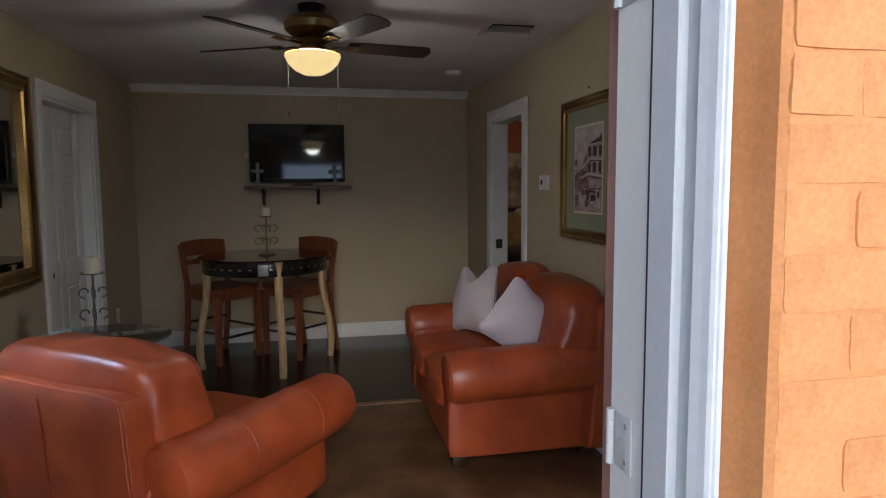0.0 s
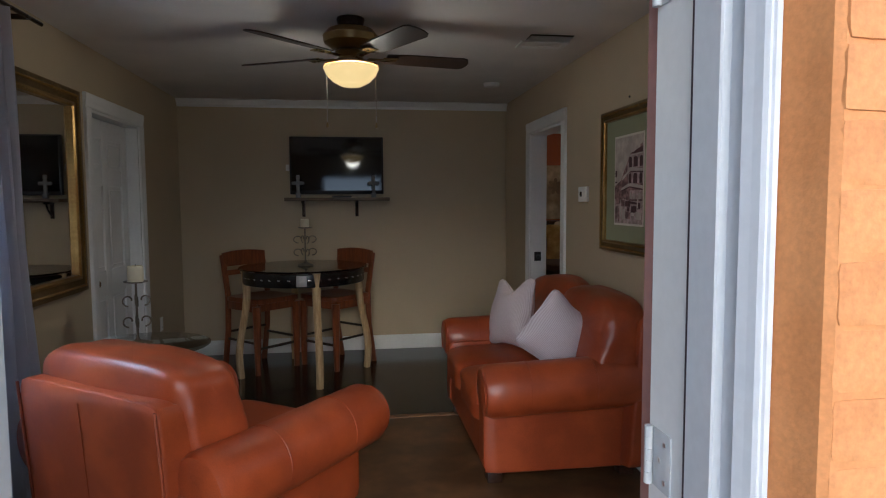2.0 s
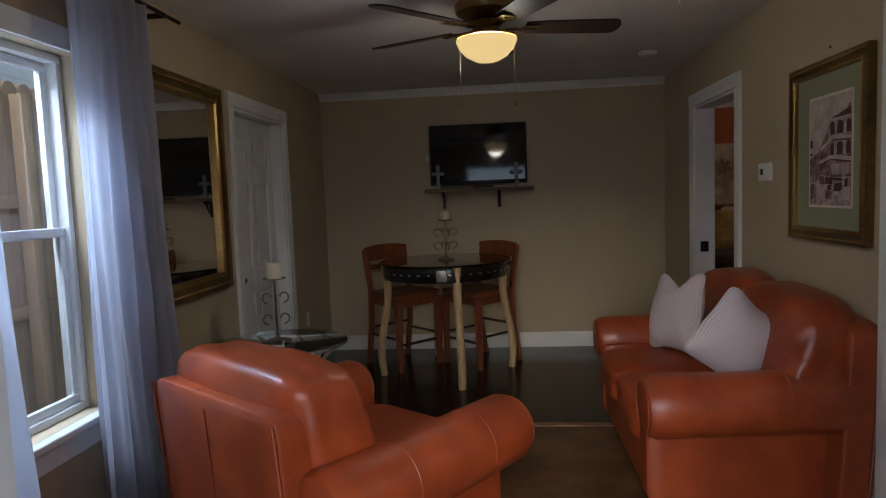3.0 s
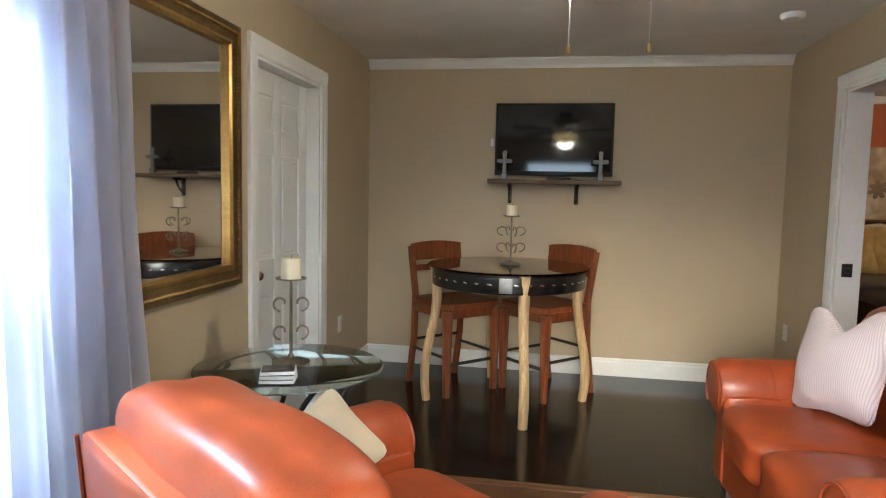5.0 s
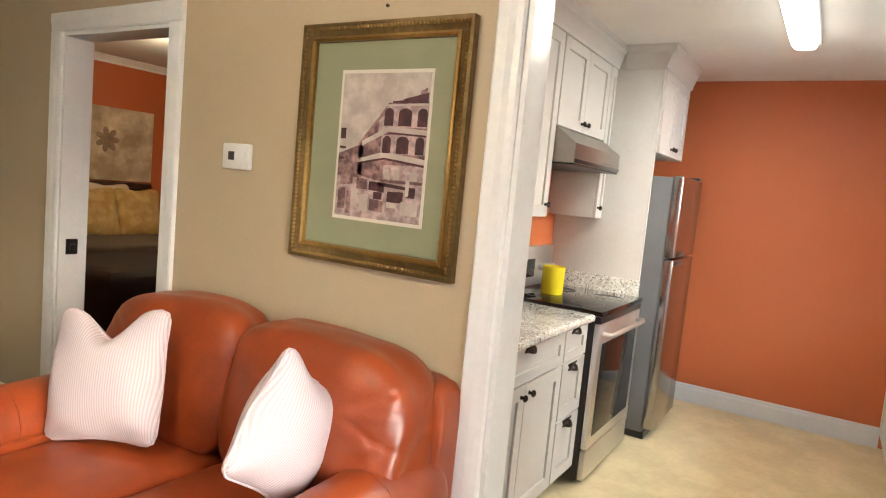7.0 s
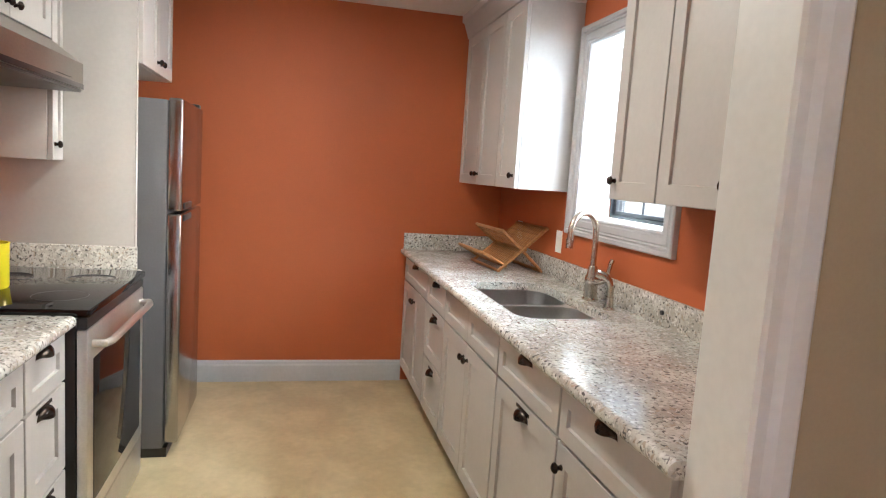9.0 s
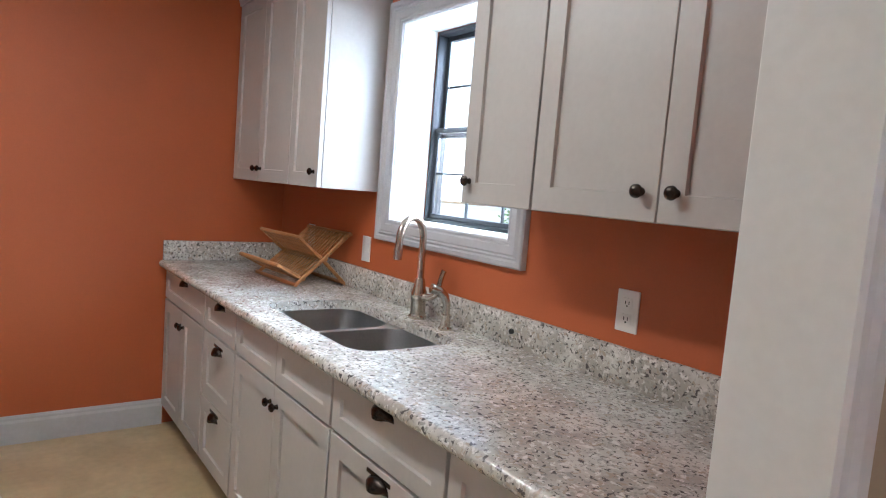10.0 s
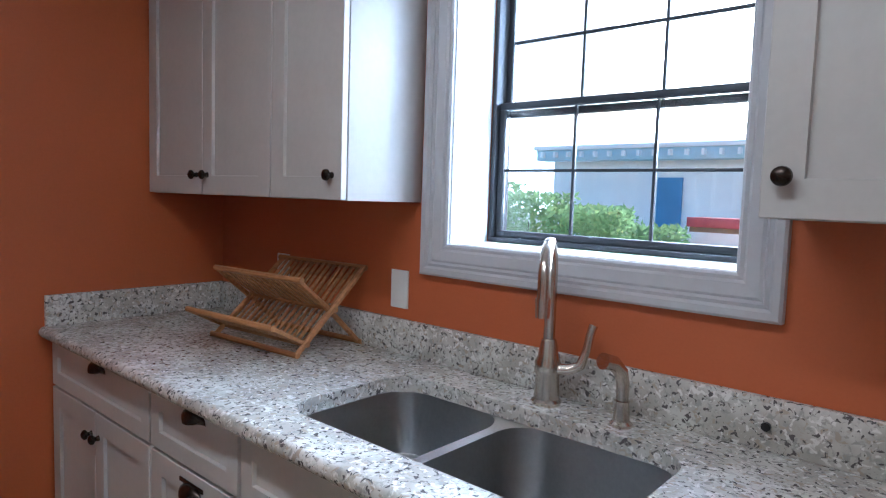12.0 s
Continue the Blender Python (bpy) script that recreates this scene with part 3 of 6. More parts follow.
GAP = [(DX + 0.006, 0.5735), (DX - 0.004, 0.5745), (DX - 0.006, 0.580), (DX - 0.003, 0.5865), (DX + 0.006, 0.5875)]
structure("weatherstrip_front_door", both_sides(GAP, 0.012, 2.05), mat("brown_weatherstrip", (0.06, 0.035, 0.045), 0.7, bump=0.1), "dark brown rubber weatherstrip", "weatherstrip")

fdoor = thing("front_door", "brown-red painted front door standing open into the room", "door", 0.568, 0.732, 0.012, 13)
part("slab", box(0.0, 0.90, -0.022, 0.022, 0.0, 2.035, 0.003), REDDOOR, fdoor)
part("edge_strip", box(-0.003, -0.0004, -0.021, -0.011, 0.0, 2.03, 0.001), TRIM, fdoor, "pale strip along the door edge")
for z in (0.24, 1.035, 1.83):
    leaf = thing("hinge_leaf", "grey steel hinge leaf screwed to the white jamb", "hinge", DOOR[1], 0.655, z)
    part("plate", box(-0.003, 0.0, -0.030, 0.028, -0.05, 0.05, 0.001), GREYTRIM, leaf)
    for dz in (-0.032, 0.0, 0.032):
        part("screw", rod((-0.0045, -0.012 + 0.018 * (dz == 0), dz), (-0.002, -0.012 + 0.018 * (dz == 0), dz), 0.0045), STEEL, leaf)
    for k in range(5):
        part("knuckle", rod((-0.008, 0.034, -0.050 + 0.0202 * k), (-0.008, 0.034, -0.0305 + 0.0202 * k), 0.0075), GREYTRIM, leaf)

# closed six-panel door in the west wall
def panel_door(bm, w, h, t, rails, stile=0.115):
    box(0, w, -t / 2, t / 2 - 0.014, 0, h, bm=bm)
    z = 0
    for x0, x1 in ((0, stile), (w / 2 - 0.05, w / 2 + 0.05), (w - stile, w)):
        box(x0, x1, t / 2 - 0.0138, t / 2, 0, h, 0.004, bm)
    for z0, z1 in rails:
        for x0, x1 in ((stile, w / 2 - 0.05), (w / 2 + 0.05, w - stile)):
            box(x0, x1, t / 2 - 0.0138, t / 2 - 0.0004, z0, z1, 0.004, bm)
    gaps = [(rails[i][1], rails[i + 1][0]) for i in range(len(rails) - 1)]
    for z0, z1 in gaps:
        for x0, x1 in ((stile, w / 2 - 0.05), (w / 2 + 0.05, w - stile)):
            box(x0 + 0.022, x1 - 0.022, t / 2 - 0.0136, t / 2 - 0.004, z0 + 0.022, z1 - 0.022, 0.009, bm, 1)
    return bm


wdoor = thing("panel_door", "closed white six-panel interior door", "door", XL - 0.10, LDOOR[1] - 0.02, 0.005, -90)
part("slab", panel_door(bmesh.new(), LDOOR[1] - LDOOR[0] - 0.04, 2.03, 0.038, [(0, 0.22), (0.82, 1.0), (1.58, 1.70), (1.90, 2.03)]), TRIM, wdoor)
for m_, n_ in ((0.76, "knob"),):
    part(n_, lathe([(0, 0.06), (0.018, 0.058), (0.026, 0.045), (0.024, 0.032), (0.011, 0.025), (0.011, 0.008), (0.03, 0.006), (0.03, 0), (0, 0)], 20, m=pose(m_, 0.019, 0.935, -90)), NICKEL, wdoor, "small satin nickel knob")
wdoor["kind"] = "structure"
fdoor["kind"] = "structure"


# painted brick front, pieces near the door
structure("wall_brick_backing", walled("x", 0.40, 0.50, XL - 2.0, XE + 0.6, -0.14, 2.9, [(DOOR[0] - 0.05, DOOR[1] + 0.05, -0.14, 2.16), (KWIN[0] - 0.3, KWIN[1] + 0.45, KWIN[2] - 0.15, KWIN[3] + 0.05)]), MORTAR, "orange painted brick wall of the front", "wall")
brickwall = thing("wall_brick", "orange painted brick facing beside the front door", "wall")
brickwall["kind"] = "structure"
BL, BH = 0.205, 0.081
bdata = [mesh_of("brick", puff(BL - 0.006, 0.060, BH - 0.005, 16, 6, lump=0.025, seed=s), BRICK, True) for s in (0.3, 1.9, 4.4)]
hdata = [mesh_of("brick", puff(BL * 0.5 - 0.006, 0.060, BH - 0.005, 14, 6, lump=0.03, seed=s), BRICK, True) for s in (2.3, 5.9)]
bm = walled("x", 0.3446, 0.3995, XL - 2.0, 2.0, -0.14, 2.9, [(DOOR[0] - 0.05, DOOR[1] + 0.05, -0.14, 2.16)])
part("mortar_bed", bm, MORTAR, brickwall, smooth=False)
RETURN = [(DX + 0.0205, 0.440), (DX + 0.0215, 0.418), (DX + 0.030, 0.385), (DX + 0.0365, 0.352), (DX + 0.046, 0.3435), (DX + 0.060, 0.3445), (DX + 0.060, 0.440)]
part("painted_return", both_sides(RETURN, -0.13, 2.12), MORTAR, brickwall, "thickly painted brick return at the door", smooth=False)
rng = random.Random(5)
for row in range(38):
    z = -0.14 + BH * (row + 0.5)
    if z > 2.86:
        break
    for s, start in ((1, DOOR[1] + 0.040), (-1, DOOR[0] - 0.052)):
        x = start
        for k in range(5):
            half = (k == 0 and row % 2 == 1)
            w = BL * 0.5 if half else BL
            data = rng.choice(hdata if half else bdata)
            if not (s < 0 and k > 1):
                piece("brick", data, brickwall, pose(x + s * w / 2, 0.3714 + rng.uniform(-0.0012, 0.0012), z + rng.uniform(-0.002, 0.002), rng.uniform(-1, 1), rng.uniform(-0.8, 0.8), rng.uniform(-1, 1)))
            x += s * w
    
# windows
def sash_window(name, label, axis_turn, x, y, z, w, h, frame_mat, rows_low, rows_up, cols, bar=0.010, stile=0.035, fr=0.03):
    """A double-hung window in the local xz plane, facing +y, its sill corner at the origin."""
    win = thing(name, label, "window", x, y, z, axis_turn)
    win["kind"] = "structure"
    bm = bmesh.new()
    for a, b, c, d in ((0, w, 0, fr), (0, w, h - fr, h), (0, fr, fr, h - fr), (w - fr, w, fr, h - fr)):
        box(a, b, -0.05, 0.03, c, d, 0.003, bm)
    part("window_frame", bm, frame_mat, win)
    mid, e = h * (0.475 if cols > 1 else 0.51), fr + 0.001
    for nm, z0, z1, yy, rows in (("lower_sash", fr + 0.001, mid + 0.02, 0.0, rows_low), ("upper_sash", mid - 0.02, h - fr - 0.001, -0.028, rows_up)):
        bm = bmesh.new()
        for a, b, c, d in ((e, w - e, z0, z0 + stile), (e, w - e, z1 - stile, z1), (e, e + stile, z0 + stile, z1 - stile), (w - e - stile, w - e, z0 + stile, z1 - stile)):
            box(a, b, yy - 0.013, yy + 0.013, c, d, 0.003, bm)
        sash = part(nm, bm, frame_mat, win)
        g0, g1 = e + stile, w - e - stile
        for k in range(1, cols):
            xx = g0 + (g1 - g0) * k / cols
            part("muntin", box(xx - bar / 2, xx + bar / 2, yy - 0.006, yy + 0.006, z0 + stile, z1 - stile, 0.001), frame_mat, sash)
        for k in range(1, rows):
            zz = z0 + stile + (z1 - z0 - 2 * stile) * k / rows
            part("muntin", box(g0, g1, yy - 0.007, yy + 0.007, zz - bar / 2, zz + bar / 2, 0.001), frame_mat, sash)
        pane = part("pane", box(g0, g1, yy - 0.002, yy + 0.002, z0 + stile, z1 - stile), GLASS, sash, smooth=False)
        pane.visible_shadow = False
    return win


sash_window("window_kitchen", "dark grey double-hung window with thin muntins over the sink", 0, KWIN[0] + 0.006, 0.50, KWIN[2] + 0.004, KWIN[1] - KWIN[0] - 0.012, KWIN[3] - KWIN[2] - 0.008, FRAMEGREY, 2, 2, 3, bar=0.008, stile=0.020, fr=0.014)
sash_window("window_living", "white double-hung window behind white curtains", -90, -1.66, LWIN[1] - 0.002, LWIN[2] + 0.002, LWIN[1] - LWIN[0] - 0.004, LWIN[3] - LWIN[2] - 0.004, TRIM, 1, 1, 1)
bm = bmesh.new()
for a, b, c, d in ((KWIN[0], KWIN[0] + 0.004, KWIN[2], KWIN[3]), (KWIN[1] - 0.004, KWIN[1], KWIN[2], KWIN[3]), (KWIN[0] + 0.004, KWIN[1] - 0.004, KWIN[2], KWIN[2] + 0.003), (KWIN[0] + 0.004, KWIN[1] - 0.004, KWIN[3] - 0.003, KWIN[3])):
    box(a, b, 0.531, 0.70, c, d, bm=bm)
structure("lining_kitchen_window", bm, TRIM, "white painted window reveal", "trim")
bm = box(XL - 0.10, XL + 0.05, LWIN[0] - 0.10, LWIN[1] + 0.10, LWIN[2] - 0.03, LWIN[2] - 0.001, 0.006)
box(XL, XL + 0.018, LWIN[0] - 0.08, LWIN[1] + 0.08, LWIN[2] - 0.12, LWIN[2] - 0.031, 0.004, bm)
for a, b in ((LWIN[0] - 0.09, LWIN[0]), (LWIN[1], LWIN[1] + 0.09)):
    box(XL, XL + 0.018, a, b, LWIN[2], LWIN[3], 0.004, bm)
box(XL, XL + 0.019, LWIN[0] - 0.09, LWIN[1] + 0.09, LWIN[3], LWIN[3] + 0.09, 0.004, bm)
structure("trim_living_window", bm, TRIM, "white painted window casing and deep sill", "trim")

# ---- living room things ----
def couch(name, label, category, W, D, x, y, turn, seats, back_z, seat_z, arm_z, arm_r, base_w, frame_w, cush_w, frame_z, rise=0.0, set_back=0.275):
    """Rolled-arm leather seat; local front is +y, width along x."""
    t = thing(name, label, category, x, y, 0, turn)
    inner = W - 4 * arm_r
    f, b = D / 2, -D / 2
    part("base", puff(base_w, D - 0.06, 0.30, 18, 10, m=Matrix.Translation((0, 0.0, 0.22))), LEATHER, t)
    for s in (-1, 1):
        cx = s * (W / 2 - arm_r)
        body_w = base_w / 2 - inner / 2 + 0.02
        arm = part("arm", puff(body_w, D - 0.05, arm_z - arm_r - 0.07, 18, 10, m=Matrix.Translation((s * (base_w / 2 - body_w / 2 + 0.004), 0.005, 0.07 + (arm_z - arm_r - 0.07) / 2))), LEATHER, t)
        part("arm_roll", roll((cx, b + 0.05, arm_z - arm_r + rise), (cx, f, arm_z - arm_r), arm_r, 0.045, 32), LEATHER, arm)
        part("arm_front_welt", tube([(cx + (arm_r - 0.02) * math.cos(a), f - 0.004, arm_z - arm_r + (arm_r - 0.02) * math.sin(a)) for a in [math.pi * (-0.28 + 1.56 * i / 24) for i in range(25)]], 0.006, 6), LEATHER, arm)
        part("front_welt", tube([(s * (base_w / 2 - 0.012), f - 0.032, 0.08 + (arm_z - 2 * arm_r + 0.02) * i / 6) for i in range(7)], 0.006, 6), LEATHER, arm)
        for q in (0.33, 0.74):
            yy = b + 0.06 + (D - 0.08) * q
            part("seam", tube([(cx + (arm_r + 0.0005) * math.cos(a), yy, arm_z - arm_r + rise * (f - yy) / (D - 0.05) + (arm_r + 0.0005) * math.sin(a)) for a in [math.pi * (-0.1 + 1.2 * i / 20) for i in range(21)]], 0.0024, 5), LEATHER, arm)
    lean = lambda q, p: Vector((q.x, q.y - 0.05 * (p.z + 1) / 2, q.z - 0.03 * max(0.0, p.y) ** 2 * max(0.0, p.z) ** 6))
    part("back_frame", puff(frame_w, 0.13, frame_z - 0.08, 16, 18, shape=lean, m=Matrix.Translation((0, b + 0.09, 0.08 + (frame_z - 0.08) / 2))), LEATHER, t)
    for s in (-1, 1):
        part("back_piping", tube([(s * (frame_w / 2 - 0.008), b + 0.025 - 0.05 * i / 8, 0.12 + (frame_z - 0.14) * i / 8) for i in range(9)], 0.006, 6), LEATHER, t)
    part("back_seam", tube([(-0.02 if seats == 1 else 0.0, b + 0.0262 - 0.05 * i / 8, 0.10 + (frame_z - 0.15) * i / 8) for i in range(9)], 0.0025, 5), LEATHER, t)
    w = inner / seats
    for k in range(seats):
        cx = -inner / 2 + w * (k + 0.5)
        part("seat_cushion", puff(w - 0.004, D - 0.20, 0.20, 7, 14, lump=0.03, seed=k + 1.3, shape=lambda q, p: Vector((q.x, q.y, q.z + 0.028 * (1 - p.x * p.x) * (1 - p.y * p.y) * (p.z > 0))), m=Matrix.Translation((cx, 0.11, seat_z - 0.115))), LEATHER, t)
    w = cush_w / seats
    hgt = back_z - seat_z + 0.06
    for k in range(seats):
        cx = -cush_w / 2 + w * (k + 0.5)
        side = 0 if seats == 1 else (1 if cx < 0 else -1)

        def shape(q, p, side=side):
            drop = 0.055 * max(0.0, -p.x * side) ** 2 if side else 0.012 * p.x * p.x
            fat = 1 + 0.22 * (1 - p.z * p.z) * (1 - 0.4 * p.x * p.x)
            end = max(0.0, -p.x * side if side else abs(p.x))
            tuck = math.exp(-((end - 0.86 - 0.10 * p.z) / 0.05) ** 2) * (0.35 + 0.65 * abs(math.sin(7.0 * p.z + 1.0))) * 0.007
            mask = min(1.0, max(0.0, (end - 0.30) / 0.4)) * (p.y > 0)
            crease = sum(a * math.exp(-((p.z - z0 - k * (end - 0.7)) / 0.04) ** 2) for a, z0, k in ((-0.005, 0.62, 0.9), (0.003, 0.42, 0.3), (-0.005, 0.22, -0.4), (0.003, 0.05, 0.7), (-0.003, -0.28, -0.5))) * mask
            return Vector((q.x, q.y * fat - 0.10 * (p.z + 1) / 2 + crease - math.copysign(tuck, p.y), q.z - drop * (p.z + 1) / 2))
        part("back_cushion", puff(w + 0.012, 0.25 if seats > 1 else 0.29, hgt, 5.0, 44, shape=shape, lump=0.05, seed=2.1 + k, m=Matrix.Translation((cx, b + set_back, seat_z - 0.05 + hgt / 2))), LEATHER, t)
    for sx in (-1, 1):
        for sy in (-1, 1):
            fx, fy = sx * (base_w / 2 - 0.09), sy * (D / 2 - 0.09)
            part("foot", box(fx - 0.04, fx + 0.04, fy - 0.04, fy + 0.04, 0, 0.075, 0.008), DARKWOOD, t, "dark wooden block foot")
    return t


SOFA = couch("loveseat", "rust-brown leather two-seat sofa with rolled arms against the wall", "sofa", 1.58, 0.90, 1.125, 3.43, 90, 2, 0.96, 0.50, 0.645, 0.135, 1.29, 1.52, 1.46, 0.88, 0.03, 0.235)
CHAIR = couch("armchair", "rust-brown leather armchair with rolled arms and loose back cushion", "armchair", 1.25, 1.05, -0.595, 2.52, -37, 1, 0.905, 0.46, 0.625, 0.14, 0.90, 0.83, 0.89, 0.80)


def axes(centre, u, v):
    """A pose with its x along u and its y as near to v as may be."""
    u = Vector(u).normalized()
    n = u.cross(Vector(v)).normalized()
    v = n.cross(u)
    return Matrix.Translation(centre) @ Matrix((u, v, n)).transposed().to_4x4()


def throw_pillow(name, label, size, material, m, fat=0.17, trim=None, chop=0.0):
    t = new(name)
    t.matrix_world = m
    tagged(t, label, "pillow", "throw pillows")

    def outline(u, v):
        ear = 1 + 0.10 * (abs(u) * abs(v)) ** 1.5 - 0.035 * ((1 - u * u) * abs(v) + (1 - v * v) * abs(u))
        dip = chop * size * max(0.0, v) ** 2 * math.exp(-(u / 0.35) ** 2)
        return u * size / 2 * ear, v * size / 2 * ear - dip, 0.012 * math.sin(5 * u + 4 * v)

    def shape(q, p):
        pinch = max((1 - abs(p.x) ** 2.4) * (1 - abs(p.y) ** 2.4), 0)
        x_, y_, wr = outline(p.x, p.y)
        return Vector((x_, y_, q.z * (0.07 + 0.93 * pinch ** 0.6) + wr * (1 - pinch)))
    part("cover", puff(size, size, fat, 9, 18, shape=shape), material, t)
    ring = []
    for i in range(72):
        a = 2 * math.pi * i / 72
        k = 1 / (abs(math.cos(a)) ** 9 + abs(math.sin(a)) ** 9) ** (1 / 9)
        ring.append(outline(math.cos(a) * k * 1.004, math.sin(a) * k * 1.004))
    part("piping", tube(ring, 0.005, 6, closed=True), trim or material, t)
    return t


throw_pillow("throw_pillow", "pale pink and grey ticking-striped square pillow on the sofa", 0.42, STRIPE, axes((1.085, 3.765, 0.735), (0.155, -0.42, 0.05), (0.10, 0.03, 0.37)), chop=0.22)
throw_pillow("throw_pillow", "pale pink and grey ticking-striped pillow tipped on its corner", 0.345, STRIPE, axes((1.145, 2.985, 0.745), (0.76, 0.054, -0.646), (-0.641, -0.086, -0.762)), fat=0.19)
throw_pillow("throw_pillow", "cream pillow lying in the armchair", 0.28, CREAM, axes((-0.82, 2.92, 0.545), (-0.6, -0.6, -0.53), (0.74, -0.18, -0.64)), fat=0.13)


# counter-height round table on pale log legs, a belt round its edge
TX, TY, TZ = -0.37, 5.21, 0.93
table = thing("round_table", "counter-height round glass-topped table with black belt band and pale peeled-log legs", "table", TX, TY, 0)
part("tabletop", lathe([(0, TZ - 0.012), (0.535, TZ - 0.012), (0.54, TZ - 0.006), (0.535, TZ), (0, TZ)], 64), glass("smoked_top_glass", (0.55, 0.5, 0.45)), table, "smoked glass disc")
part("table_bed", lathe([(0, 0.885), (0.485, 0.885), (0.485, TZ - 0.0135), (0, TZ - 0.0135)], 48), DARKWOOD, table)
band = part("belt_band", lathe([(0.486, 0.80), (0.505, 0.80), (0.508, 0.81), (0.508, 0.895), (0.505, 0.905), (0.486, 0.905)], 64), LEATHERBAND, table, "black leather belt with silver studs")
for k in range(40):
    a = 2 * math.pi * k / 40
    part("stud", box(-0.013, 0.013, -0.0025, 0.0025, -0.005, 0.005, 0.002), SILVER, band).matrix_basis = pose(0.5085 * math.cos(a), 0.5085 * math.sin(a), 0.858, 0, 12, math.degrees(a) + 90)
buckle = part("buckle", box(-0.04, 0.04, -0.006, 0.006, -0.045, 0.045, 0.004), PEWTER, band, "dull silver belt buckle")
buckle.matrix_basis = pose(0.514 * math.cos(radians(-88)), 0.514 * math.sin(radians(-88)), 0.855, 0, 0, 2)
for lx, ly in ((-0.877, 5.106), (-0.237, 4.731), (0.136, 5.31), (-0.50, 5.69)):
    d = Vector((lx - TX, ly - TY, 0))
    d.normalize()
    pts = []
    for i in range(15):
        u = i / 14
        off = 0.513 + 0.034 * math.sin(u * math.pi * 1.7 + 0.6) - 0.03 * (u - 0.35) ** 2 * (u > 0.3)
        pts.append((d.x * off, d.y * off, 0.0 + 0.915 * u))
    part("leg", tube(pts, 0.031, 12, taper=lambda u: 0.92 + 0.14 * u + 0.05 * math.sin(9 * u)), LOGWOOD, table, "pale peeled log leg")


def bar_chair(x, y, turn):
    """Counter chair; local front +y."""
    t = thing("counter_chair", "reddish-brown wooden counter chair tucked under the round table", "chair", x, y, 0, turn, "chairs at the round table")
    s, sz = 0.21, 0.64
    for sx in (-1, 1):
        part("leg", tube([(sx * s, -s - 0.06, 0), (sx * s, -s, 0.35), (sx * s, -s + 0.01, 0.66), (sx * s, -s - 0.06, 1.005)], 0.028, 8, flat=0.8), CHAIRWOOD, t)
        part("leg", rod((sx * s, s - 0.01, 0), (sx * s, s - 0.01, sz - 0.05), 0.024, 0.038, 8), CHAIRWOOD, t)
        part("stretcher", rod((sx * s, -s, 0.27), (sx * s, s - 0.02, 0.27), 0.011, seg=8), IRON, t)
    part("stretcher", rod((-s, s - 0.02, 0.22), (s, s - 0.02, 0.22), 0.012, seg=8), IRON, t)
    part("stretcher", rod((-s, -s, 0.33), (s, -s, 0.33), 0.011, seg=8), IRON, t)
    bm = box(-s + 0.02, s - 0.02, s - 0.03, s, sz - 0.10, sz - 0.03, 0.004)
    for sx in (-1, 1):
        box(sx * s - 0.012, sx * s + 0.012, -s + 0.02, s - 0.02, sz - 0.10, sz - 0.03, 0.004, bm)
    part("seat_frame", bm, CHAIRWOOD, t)
    part("seat", puff(0.47, 0.47, 0.05, 9, 10, shape=lambda q, p: Vector((q.x, q.y, q.z - 0.012 * (1 - p.x * p.x) * (1 - p.y * p.y) * (p.z > 0))), m=Matrix.Translation((0, 0.01, sz - 0.01))), CHAIRWOOD, t)
    for z0, z1, bow in ((0.905, 1.025, 0.018), (0.825, 0.87, 0.0)):
        bm = bmesh.new()
        rows = []
        for i in range(13):
            u = -1 + i / 6
            top = z1 + bow * (1 - u * u)
            yb = -s - 0.035 - 0.04 * (z0 - 0.8) - 0.022 * (1 - u * u)
            rows.append([bm.verts.new((u * (s + 0.012), yy, zz)) for yy, zz in ((yb - 0.011, z0), (yb + 0.011, z0), (yb + 0.011, top), (yb - 0.011, top))])
        for a, b in zip(rows, rows[1:]):
            for k in range(4):
                bm.faces.new((a[k], a[(k + 1) % 4], b[(k + 1) % 4], b[k]))
        bm.faces.new(rows[0])
        bm.faces.new(rows[-1][::-1])
        part("back_rail", bm, CHAIRWOOD, t)
    return t


bar_chair(-0.76, 5.46, -135)
bar_chair(-0.115, 5.49, 135)


